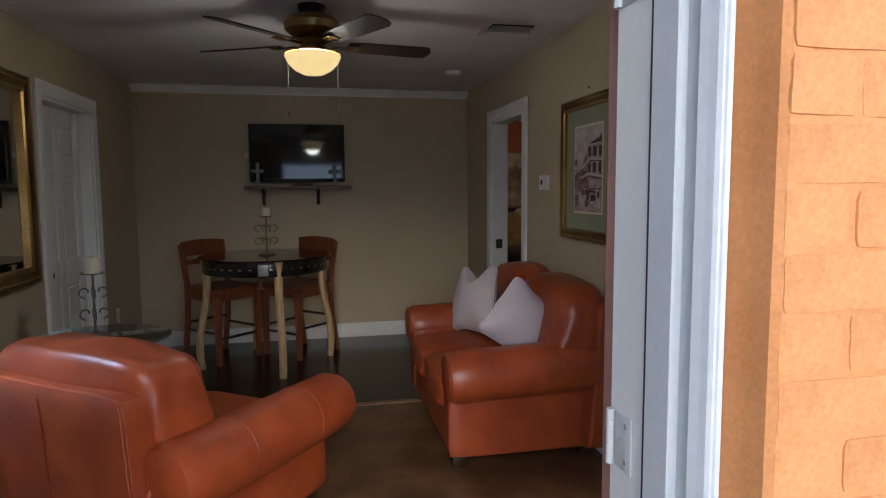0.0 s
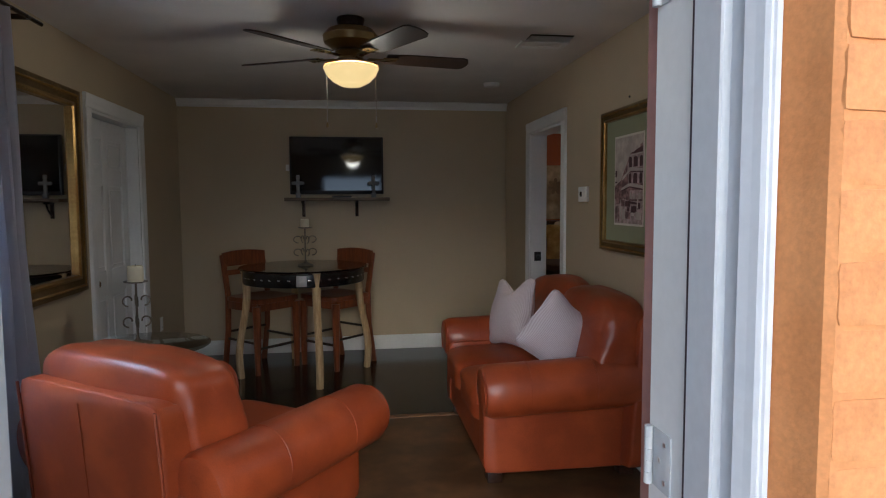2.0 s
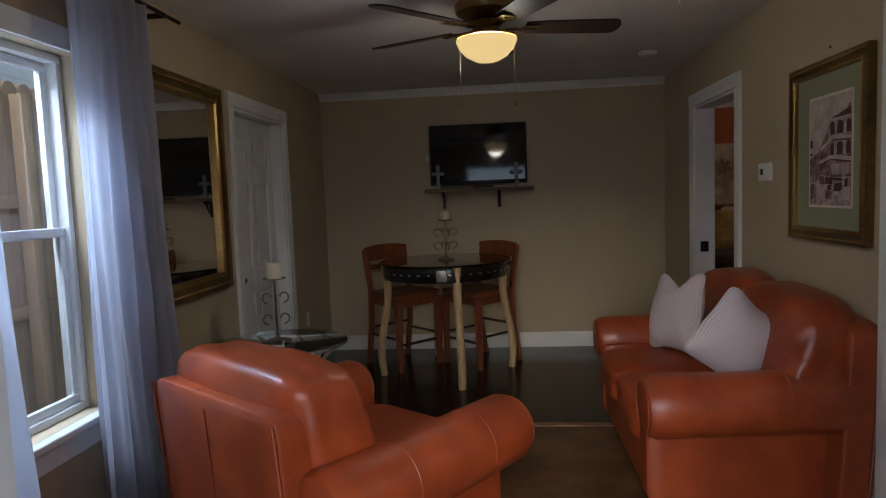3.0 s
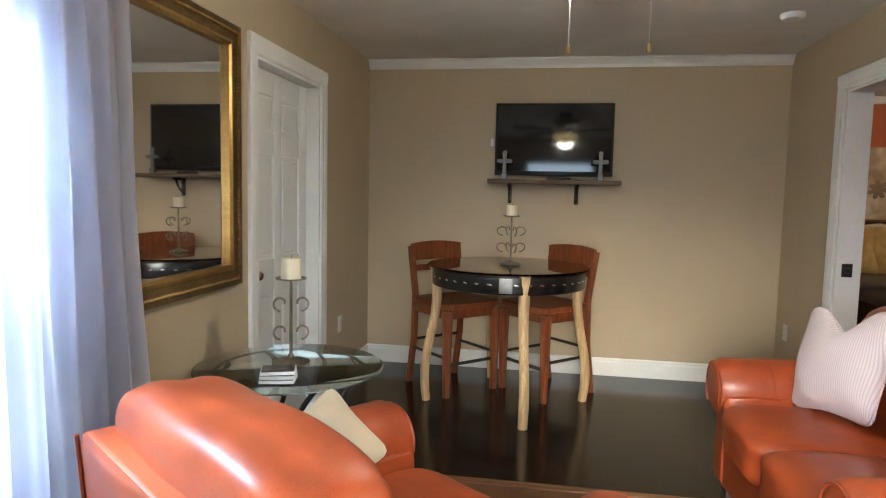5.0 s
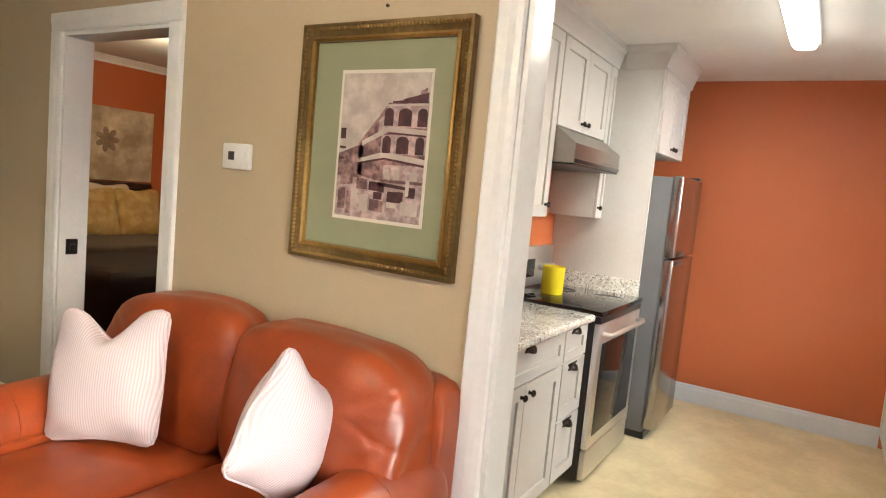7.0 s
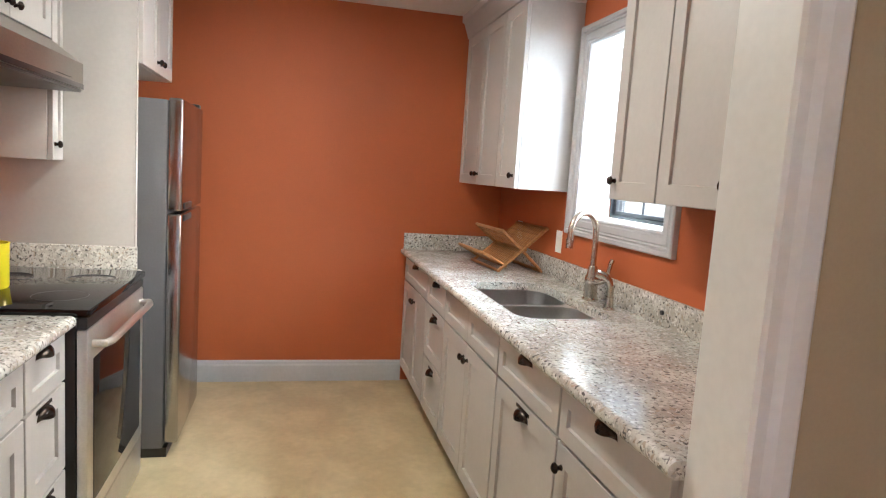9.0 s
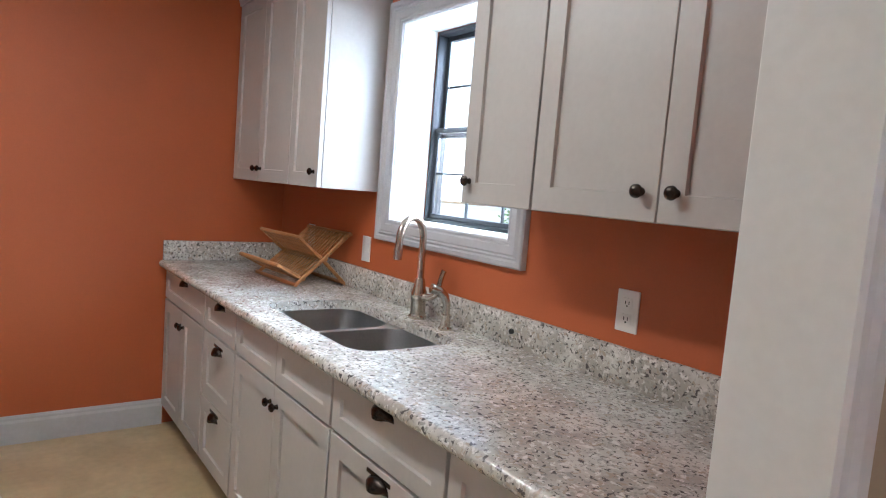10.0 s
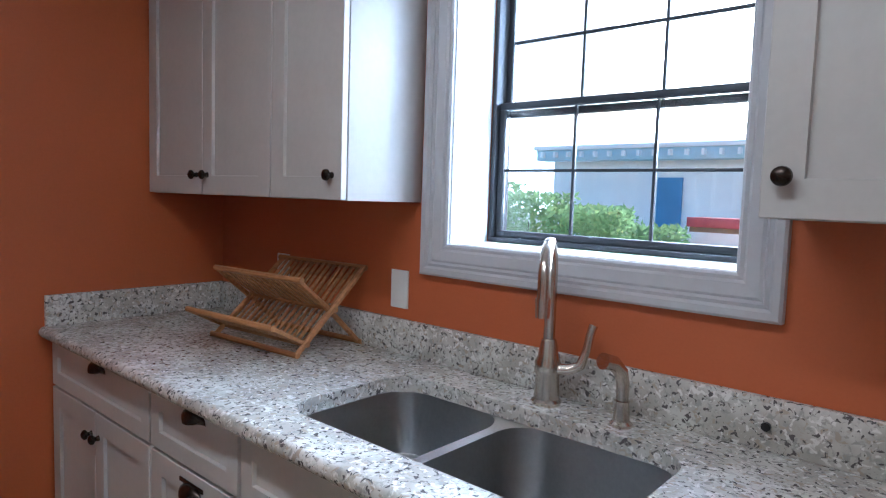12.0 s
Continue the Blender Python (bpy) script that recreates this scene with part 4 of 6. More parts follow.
def candle_stand(name, label, x, y, z, h, wax_r, wax_h, scale=1.0):
    t = thing(name, label, "candle holder", x, y, z)
    f = wax_r * 27
    part("foot", lathe([(0, 0), (0.065 * f, 0), (0.07 * f, 0.006), (0.05 * f, 0.014), (0.015, 0.025), (0.009, 0.04), (0, 0.04)], 24), CANDLEIRON, t)
    part("stem", rod((0, 0, 0.02), (0, 0, h), 0.007, 0.006, 10), CANDLEIRON, t)
    for zz in (h * 0.38, h * 0.72):
        for k in range(4):
            a = math.pi / 2 * k + 0.4
            pts = []
            for i in range(18):
                ang = -math.pi / 2 + 1.55 * math.pi * i / 17
                r = 0.034 - 0.018 * i / 17
                rad = 0.008 + 0.034 + r * math.cos(ang)
                pts.append((rad * math.cos(a) * scale, rad * math.sin(a) * scale, zz + r * math.sin(ang)))
            part("scroll", tube(pts, 0.0045, 6), CANDLEIRON, t)
    part("drip_plate", lathe([(0, h - 0.004), (0.03, h - 0.002), (wax_r + 0.02, h + 0.004), (wax_r + 0.022, h + 0.01), (0.03, h + 0.006), (0, h + 0.006)], 28), CANDLEIRON, t)
    part("candle", lathe([(0, h + 0.007), (wax_r, h + 0.007), (wax_r, h + wax_h), (wax_r - 0.006, h + wax_h + 0.004), (wax_r * 0.4, h + wax_h - 0.004), (0, h + wax_h - 0.006)], 28), WAX, t, "cream pillar candle")
    part("wick", rod((0, 0, h + wax_h - 0.008), (0.002, 0, h + wax_h + 0.012), 0.0015, seg=6), BLACK, t)
    return t


candle_stand("candle_holder", "wrought-iron scroll candle holder with cream candle on the round table", -0.355, 5.19, TZ + 0.001, 0.318, 0.036, 0.075, 1.4)

# glass side table, holder and coasters
SX, SY, SZ = -1.155, 3.42, 0.67
side = thing("side_table", "round glass side table on a scrolled dark metal drum base", "side table", SX, SY, 0)
part("tabletop", lathe([(0, SZ - 0.011), (0.372, SZ - 0.011), (0.385, SZ - 0.006), (0.385, SZ - 0.004), (0.372, SZ), (0, SZ)], 64), TABLEGLASS, side, "clear greenish glass disc with bevelled rim")
for zz, r in ((SZ - 0.022, 0.29), (0.34, 0.25), (0.02, 0.27)):
    part("ring", tube([(r * math.cos(2 * math.pi * i / 48), r * math.sin(2 * math.pi * i / 48), zz) for i in range(48)], 0.010, 8, closed=True), IRON, side)
for k in range(8):
    a = 2 * math.pi * k / 8
    pts = []
    for i in range(25):
        u = i / 24
        r = 0.275 + 0.035 * math.sin(u * 2 * math.pi) - 0.02 * u * (1 - u)
        aa = a + 0.28 * math.sin(u * math.pi * 2)
        pts.append((r * math.cos(aa), r * math.sin(aa), 0.02 + (SZ - 0.042) * u))
    part("scroll_bar", tube(pts, 0.011, 6, flat=0.5), IRON, side)
candle_stand("candle_holder", "tall wrought-iron scroll candle holder with cream candle on the glass table", -1.165, 3.45, SZ + 0.001, 0.350, 0.042, 0.092, 1.0)
for k in range(3):
    c = thing("coaster", "white square coaster in a short stack on the glass table", "coaster", -1.11, 3.20, SZ + 0.001 + k * 0.0165, 14 + 3 * k, "coaster stack")
    part("tile", box(-0.065, 0.065, -0.05, 0.05, 0.0, 0.013, 0.003), PLATE, c)
    part("pad", box(-0.06, 0.06, -0.045, 0.045, 0.0131, 0.0155), BRONZE, c)


# framed picture
def frame_bars(w, h, width, depth, bm=None, profile=None):
    """Mitred frame in the local xz plane facing +y, outer size w by h, lower left at the origin."""
    prof = profile or [(0, 0), (0, depth), (width * 0.25, depth), (width * 0.45, depth * 0.75), (width * 0.8, depth * 0.55), (width, depth * 0.35), (width, 0)]
    own = bmesh.new()
    corners = [((0, 0), (1, 1)), ((w, 0), (-1, 1)), ((w, h), (-1, -1)), ((0, h), (1, -1))]
    rings = [[own.verts.new((cx + sx * p, q, cz + sz * p)) for p, q in prof] for (cx, cz), (sx, sz) in corners]
    for i in range(4):
        a, b = rings[i], rings[(i + 1) % 4]
        for k in range(len(prof)):
            j = (k + 1) % len(prof)
            own.faces.new((a[k], a[j], b[j], b[k]))
    return join(bm, own)


def beads(w, h, inset, y, step, r):
    data = bmesh.new()
    def blob(px, pz):
        bmesh.ops.create_icosphere(data, subdivisions=1, radius=r, matrix=Matrix.Translation((px, y, pz)))
    for i in range(int((w - 2 * inset) / step) + 1):
        blob(inset + i * step, inset), blob(inset + i * step, h - inset)
    for i in range(1, int((h - 2 * inset) / step)):
        blob(inset, inset + i * step), blob(w - inset, inset + i * step)
    return data


AY0, AY1, AZ0, AZ1 = 2.745, 3.445, 1.172, 1.992
art = thing("framed_print", "sepia street-corner print in a sage mat and carved dark gold frame", "picture", XR - 0.001, AY0, AZ0, 90)
W_, H_ = AY1 - AY0, AZ1 - AZ0
part("frame", frame_bars(W_, H_, 0.062, 0.03), DARKGOLD, art, "dark bronze-gold frame")
part("gilt_edge", frame_bars(W_, H_, 0.014, 0.026, profile=[(0.044, 0), (0.044, 0.026), (0.052, 0.030), (0.060, 0.024), (0.060, 0)]), GOLD, art, "gilt inner edge")
part("beading", beads(W_, H_, 0.018, 0.030, 0.014, 0.0068), GOLD, art, "gilt carved beading")
part("mat_board", box(0.055, W_ - 0.055, 0.002, 0.010, 0.055, H_ - 0.055), MATGREEN, art, smooth=False)
P0, P1, Q0, Q1 = 2.882 - AY0, 3.262 - AY0, 1.327 - AZ0, 1.836 - AZ0
part("print_margin", box(P0, P1, 0.010, 0.012, Q0, Q1), PAPER, art, smooth=False)
pw, ph = P1 - P0 - 0.02, Q1 - Q0 - 0.024
prt = part("print", box(P0 + 0.01, P1 - 0.01, 0.012, 0.0132, Q0 + 0.012, Q1 - 0.012), SEPIA_SKY, art, smooth=False)


def flat(u0, v0, u1, v1, v2, v3, layer):
    """A sheet of the picture between u0 and u1, v0..v3 at its left, v1..v2 at its right; u runs from the viewer's left."""
    bm = bmesh.new()
    y = 0.0134 + 0.0002 * layer
    X = lambda u: P1 - 0.01 - pw * u
    Z = lambda v: Q0 + 0.012 + ph * v
    bm.faces.new([bm.verts.new((X(u), y, Z(v))) for u, v in ((u0, v0), (u1, v1), (u1, v2), (u0, v3))])
    return bm


def sheet(material, layer, *quads):
    for q in quads:
        part("print_shape", flat(*q, layer), material, prt, smooth=False)


def arch(u0, u1, v0, v1, layer, material):
    bm = bmesh.new()
    y = 0.0134 + 0.0002 * layer
    uc, r = (u0 + u1) / 2, (u1 - u0) / 2
    pts = [(u0, v0), (u1, v0)] + [(uc + r * math.cos(a), v1 - 0.035 + 0.035 * math.sin(a)) for a in [math.pi * i / 8 for i in range(9)]]
    bm.faces.new([bm.verts.new((P1 - 0.01 - pw * u, y, Q0 + 0.012 + ph * v)) for u, v in pts])
    part("print_shape", bm, material, prt, smooth=False)


sheet(SEPIA_LIGHT, 0, (0, 0, 1, 0, 0.34, 0.30))
sheet(SEPIA, 1, (0.24, 0.30, 0.56, 0.26, 0.80, 0.52), (0.56, 0.26, 1, 0.26, 0.81, 0.80), (0, 0.28, 0.30, 0.28, 0.52, 0.44), (0.90, 0.84, 0.97, 0.84, 0.90, 0.88))
sheet(SEPIA_LIGHT, 2, (0.54, 0.64, 1, 0.635, 0.80, 0.79), (0.50, 0.46, 1, 0.455, 0.59, 0.58), (0.46, 0.60, 0.56, 0.64, 0.74, 0.68), (0.55, 0.28, 1, 0.28, 0.385, 0.38))
sheet(SEPIA_SKY, 3, (0.28, 0.50, 0.58, 0.605, 0.645, 0.535), (0.58, 0.605, 1, 0.59, 0.622, 0.645), (0.24, 0.385, 0.55, 0.43, 0.47, 0.41), (0.55, 0.43, 1, 0.395, 0.43, 0.47), (0.52, 0.775, 1, 0.785, 0.80, 0.787))
sheet(SEPIA_DARK, 4, (0.60, 0.80, 0.99, 0.80, 0.835, 0.81), (0.72, 0.815, 0.99, 0.83, 0.87, 0.825), (0.24, 0.372, 0.55, 0.415, 0.428, 0.384), (0.55, 0.415, 1, 0.378, 0.393, 0.428), (0.58, 0.592, 1, 0.577, 0.588, 0.603),
      (0.40, 0.20, 0.58, 0.19, 0.255, 0.26), (0.50, 0.235, 0.92, 0.215, 0.235, 0.262), (0.62, 0.13, 0.80, 0.13, 0.205, 0.20), (0.46, 0.14, 0.56, 0.14, 0.19, 0.19), (0.01, 0.545, 0.075, 0.545, 0.62, 0.62), (0.01, 0.475, 0.085, 0.475, 0.49, 0.495), (0.01, 0.40, 0.075, 0.40, 0.415, 0.415), (0.84, 0.17, 0.93, 0.17, 0.24, 0.24))
for u0, u1 in ((0.52, 0.625), (0.68, 0.825), (0.89, 0.995)):
    arch(u0, u1, 0.645, 0.765, 5, SEPIA_DARK)
    arch(u0, u1 - 0.01, 0.46, 0.578, 5, SEPIA_DARK)
for u0, u1 in ((0.57, 0.63), (0.67, 0.74), (0.86, 0.94)):
    arch(u0, u1, 0.285, 0.355, 5, SEPIA_SKY)
sheet(SEPIA_SKY, 6, (0.62, 0.09, 0.74, 0.09, 0.125, 0.13), (0.30, 0.05, 0.40, 0.05, 0.17, 0.16), (0.78, 0.05, 0.97, 0.05, 0.13, 0.14), (0.20, 0.07, 0.27, 0.07, 0.2, 0.2), (0.82, 0.18, 0.86, 0.18, 0.29, 0.29))
sheet(SEPIA, 6, (0.14, 0.02, 0.19, 0.02, 0.18, 0.18), (0.42, 0.06, 0.58, 0.05, 0.13, 0.14), (0.03, 0.05, 0.12, 0.05, 0.2, 0.2), (0.05, 0.22, 0.2, 0.23, 0.3, 0.3), (0.25, 0.2, 0.38, 0.2, 0.27, 0.28))
nail = thing("picture_nail", "small dark nail hole above the picture", "nail", XR, 3.10, 2.045)
part("nail", rod((0, 0, 0), (-0.006, 0, 0), 0.006, seg=8), BLACK, nail)

# mirror
mir = thing("wall_mirror", "large mirror in a gilt beaded dark gold frame", "mirror", XL + 0.001, 3.735, 0.955, -90)
MW, MH = 0.92, 1.165
part("frame", frame_bars(MW, MH, 0.095, 0.04), DARKGOLD, mir, "dark bronze-gold frame")
part("gilt_edge", frame_bars(MW, MH, 0.0, 0.0, profile=[(0.07, 0), (0.07, 0.036), (0.085, 0.040), (0.096, 0.03), (0.096, 0)]), GOLD, mir, "gilt inner edge")
part("beading", beads(MW, MH, 0.03, 0.039, 0.016, 0.0085), GOLD, mir, "gilt carved beading")
part("mirror_glass", box(0.09, MW - 0.09, 0.004, 0.010, 0.09, MH - 0.09), MIRROR, mir, smooth=False)

# television, shelf and the two crosses
tv = thing("television", "black flat television on the wall, switched off", "television", -0.095, 5.93, 1.545)
tv.matrix_world = pose(-0.095, 5.93, 1.545, -0.8)
part("case", box(-0.445, 0.445, -0.01, 0.045, 0.0, 0.55, 0.008), BLACK, tv)
part("screen", box(-0.428, 0.428, -0.0125, -0.0101, 0.035, 0.535), SCREEN, tv, smooth=False)
part("wall_mount", box(-0.2, 0.2, 0.045, 0.063, 0.15, 0.4, 0.004), BLACK, tv)
shelf = thing("wall_shelf", "grey-brown wooden shelf on dark brackets under the television", "shelf", -0.09, 5.87, 1.48)
part("board", box(-0.49, 0.49, -0.12, 0.13, 0.0, 0.032, 0.005), SHELFWOOD, shelf)
for sx in (-0.33, 0.18):
    bm = box(sx - 0.015, sx + 0.015, 0.112, 0.13, -0.15, 0.0, 0.002)
    box(sx - 0.015, sx + 0.015, -0.02, 0.112, -0.018, 0.0, 0.002, bm)
    tube([(sx, 0.115, -0.125), (sx, 0.07, -0.10), (sx, 0.03, -0.06), (sx, 0.01, -0.016)], 0.009, 6, bm)
    part("bracket", bm, BRONZE, shelf)
for sx in (-0.36, 0.345):
    c = thing("standing_cross", "small grey metal cross figure standing on the shelf", "ornament", -0.095 + sx, 5.80, 1.5125, 0, "shelf crosses")
    bm = box(-0.022, 0.022, -0.02, 0.02, 0.0, 0.045, 0.004)
    box(-0.014, 0.014, -0.012, 0.012, 0.045, 0.19, 0.006, bm)
    for s in (-1, 1):
        puff(0.055, 0.022, 0.032, 4, 3, bm=bm, m=Matrix.Translation((s * 0.03, 0, 0.135)))
    puff(0.034, 0.022, 0.045, 4, 3, bm=bm, m=Matrix.Translation((0, 0, 0.19)))
    part("figure", bm, PEWTER, c)
rem = thing("remote_control", "black remote control lying on the shelf", "remote control", -0.05, 5.82, 1.5125, 6)
part("body", box(-0.09, 0.09, -0.02, 0.02, 0, 0.016, 0.005), BLACK, rem)
tag = thing("cable_plug", "white plug beside the television", "plug", -0.565, 5.985, 1.80)
part("body", box(-0.015, 0.015, -0.01, 0.014, -0.03, 0.03, 0.004), PLATE, tag)

# ceiling fan
FX, FY = 0.055, 3.18
fan = thing("ceiling_fan", "ceiling fan with five dark blades and a lit frosted bowl", "ceiling fan", FX, FY, 0)
part("canopy", lathe([(0, H), (0.072, H), (0.074, H - 0.008), (0.066, H - 0.04), (0.03, H - 0.05), (0, H - 0.05)], 32), BRONZE, fan)
part("motor", lathe([(0, H - 0.045), (0.05, H - 0.05), (0.12, H - 0.062), (0.148, H - 0.095), (0.142, H - 0.13), (0.10, H - 0.158), (0.06, H - 0.165), (0, H - 0.165)], 40), BRASS, fan, "antique brass motor housing")
part("light_fitting", lathe([(0, H - 0.16), (0.07, H - 0.165), (0.085, H - 0.178), (0.06, H - 0.205), (0.10, H - 0.232), (0.146, H - 0.242), (0.148, H - 0.252), (0, H - 0.252)], 36), BRASS, fan)
bowl = part("bowl", lathe([(0.144, H - 0.253), (0.147, H - 0.262), (0.132, H - 0.295), (0.10, H - 0.33), (0.055, H - 0.354), (0, H - 0.362)], 40), SHADE, fan, "lit frosted glass bowl")
bowl.visible_shadow = False
for k in range(5):
    a = radians(72 * k + 10)
    m = Matrix.Translation((0, 0, H - 0.205)) @ Matrix.Rotation(a, 4, "Z")
    bm = box(0.09, 0.21, -0.02, 0.02, -0.006, 0.0, 0.003)
    box(0.17, 0.25, -0.045, 0.045, -0.003, 0.003, 0.003, bm)
    arm = part("blade_iron", bm, BRASS, fan)
    arm.matrix_basis = m
    bm = bmesh.new()
    out = [(0.19, -0.05), (0.30, -0.062), (0.62, -0.068), (0.645, -0.055), (0.66, -0.02), (0.66, 0.02), (0.645, 0.055), (0.62, 0.068), (0.30, 0.062), (0.19, 0.05)]
    lo = [bm.verts.new((x_, y_, 0.003)) for x_, y_ in out]
    hi = [bm.verts.new((x_, y_, 0.010)) for x_, y_ in out]
    bm.faces.new(lo[::-1]), bm.faces.new(hi)
    for i in range(len(out)):
        j = (i + 1) % len(out)
        bm.faces.new((lo[i], lo[j], hi[j], hi[i]))
    bm.transform(Matrix.Rotation(radians(-12), 4, "X"))
    blade = part("blade", bm, BLADE, fan)
    blade.matrix_basis = m
for sx, dz in ((-0.13, 0.30), (0.13, 0.30)):
    ch = part("pull_chain", rod((sx, 0, H - 0.25), (sx, 0, H - 0.25 - dz), 0.0016, seg=6), SILVER, fan)
    part("pull", lathe([(0, 0.03), (0.004, 0.028), (0.008, 0.008), (0.005, 0), (0, 0)], 10, m=Matrix.Translation((sx, 0, H - 0.275 - dz))), BRASS, ch)

# ceiling vent, smoke detector, thermostat, plates
vent = thing("ceiling_vent", "white metal ceiling air vent", "vent", 1.23, 3.43, H)
part("frame", frame_bars(0.30, 0.16, 0.025, 0.012, bm=None), PLATE, vent).matrix_basis = Matrix.Translation((-0.15, 0.08, 0)) @ Matrix.Rotation(radians(-90), 4, "X") @ Matrix.Translation((0, 0, 0))
# near-black sheet stands for the shade in the duct behind the slats
part("backing", box(-0.13, 0.13, -0.06, 0.06, -0.004, -0.001), DUCTSHADE, vent)
for k in range(6):
    yy = -0.048 + 0.019 * k
    bm = box(-0.128, 0.128, -0.006, 0.006, -0.001, 0.001)
    part("slat", bm, PLATE, vent).matrix_basis = pose(0, yy, -0.009, 38)
smoke = thing("smoke_detector", "round white smoke detector on the ceiling", "smoke detector", 1.20, 4.91, H)
part("body", lathe([(0, 0), (0.065, 0), (0.066, -0.012), (0.055, -0.03), (0.03, -0.036), (0, -0.036)], 28), PLATE, smoke)
th = thing("thermostat", "white wall thermostat with a small grey display", "thermostat", XR, 3.775, 1.512, 90)
part("body", box(-0.075, 0.075, 0.0, 0.022, -0.05, 0.05, 0.005), PLATE, th)
part("display", box(0.006, 0.040, 0.022, 0.0235, -0.015, 0.018), THERMO, th)
part("buttons", box(-0.058, -0.035, 0.022, 0.024, -0.02, 0.02, 0.001), PLATE, th)


def plate(x, y, z, turn, kind):
    t = thing("wall_outlet" if kind == "outlet" else "wall_plate", "white duplex outlet plate on the wall" if kind == "outlet" else "blank white cover plate on the wall", "outlet", x, y, z, turn)
    part("cover", box(-0.036, 0.036, 0, 0.006, -0.058, 0.058, 0.002), PLATE, t)
    if kind == "outlet":
        for dz in (-0.022, 0.022):
            soc = part("socket", box(-0.016, 0.016, 0.006, 0.008, dz - 0.014, dz + 0.014, 0.001), PLATE, t)
            for dx in (-0.006, 0.006):
                part("slot", box(dx - 0.0012, dx + 0.0012, 0.008, 0.0086, dz - 0.003, dz + 0.006), BLACK, soc)
            part("slot", rod((0, 0.0078, dz - 0.008), (0, 0.0087, dz - 0.008), 0.0025, seg=8), BLACK, soc)
    return t


plate(XL, 5.27, 0.45, -90, "outlet")
plate(XR, 5.80, 0.45, 90, "outlet")


# curtains
def curtain(label, top, foot, seed):
    t = thing("curtain", label, "curtain", XL + 0.115, 0, 0, 0, "window curtains")
    bm = bmesh.new()
    r = random.Random(seed)
    n, rows = 90, 26
    ph_ = [r.uniform(0, 6.28) for _ in range(4)]
    grid = []
    for j in range(rows + 1):
        v = j / rows
        z = 0.03 + 2.30 * v
        line = []
        for i in range(n + 1):
            u = i / n
            y0, y1 = (foot[i_] + (top[i_] - foot[i_]) * v ** 0.8 for i_ in (0, 1))
            d = 0.026 * math.sin(u * 6.28 * 5.0 + ph_[0] + 0.7 * math.sin(v * 3 + ph_[1])) + 0.012 * math.sin(u * 6.28 * 11 + ph_[2] + 2 * v) + 0.006 * math.sin(u * 40 + 9 * v + ph_[3])
            line.append(bm.verts.new((d * (1.15 - 0.3 * v), y0 + u * (y1 - y0) + 0.01 * math.sin(4 * v + ph_[3]), z)))
        grid.append(line)
    for j in range(rows):
        for i in range(n):
            bm.faces.new((grid[j][i], grid[j][i + 1], grid[j + 1][i + 1], grid[j + 1][i]))
    bmesh.ops.solidify(bm, geom=bm.faces[:], thickness=0.0015)
    part("cloth", bm, CLOTH, t)
    return t


curtain("white cotton curtain hanging in folds beside the window", (2.28, 2.79), (2.29, 2.95), 3)
curtain("white cotton curtain gathered at the window's near side", (1.14, 1.80), (1.06, 1.95), 8)
crod = thing("curtain_rod", "dark metal curtain rod over the window", "curtain rod", XL + 0.115, 2.05, 2.345)
part("rod", rod((0, -1.05, 0), (0, 1.08, 0), 0.010), BRONZE, crod)
for s in (-0.85, 0.95):
    part("bracket", box(-0.115, 0.0, s - 0.008, s + 0.008, -0.012, 0.012, 0.002), BRONZE, crod)

# ---- kitchen things ----
def shaker(w, h, t=0.02, stile=0.058):
    bm = box(0, w, -t, 0, 0, h, 0.0018, seg=1)
    front = max((f for f in bm.faces if f.normal.y > 0.9), key=lambda f: f.calc_area())
    bmesh.ops.inset_region(bm, faces=[front], thickness=min(stile, h * 0.3), use_even_offset=True)
    bmesh.ops.inset_region(bm, faces=[front], thickness=0.0015, depth=-0.010, use_even_offset=True)
    return bm


def knob(bm=None):
    return lathe([(0, 0.030), (0.008, 0.029), (0.0145, 0.024), (0.0155, 0.018), (0.009, 0.012), (0.006, 0.008), (0.009, 0.001), (0.009, 0), (0, 0)], 16, m=Matrix.Rotation(radians(-90), 4, "X"))


def cup():
    bm = bmesh.new()
    rows = []
    for i in range(9):
        a = math.pi * i / 8
        row = []
        for j in range(7):
            b = math.pi / 2 * j / 6
            row.append(bm.verts.new((-0.045 * math.cos(a) * (0.35 + 0.65 * math.cos(b * 0.9)), 0.026 * math.sin(b) * math.sin(a) ** 0.5 if 0 < i < 8 else 0.0, 0.030 * math.sin(a) * math.cos(b) - 0.012)))
        rows.append(row)
    for p, q in zip(rows, rows[1:]):
        for j in range(6):
            bm.faces.new((p[j], q[j], q[j + 1], p[j + 1]))
    bmesh.ops.remove_doubles(bm, verts=bm.verts, dist=1e-4)
    bmesh.ops.solidify(bm, geom=bm.faces[:], thickness=0.002)
    box(-0.05, 0.05, 0, 0.003, 0.010, 0.020, 0.001, bm)
    bm.transform(Matrix.Diagonal((1.14, 1.1, 1.14, 1)))
    return bm


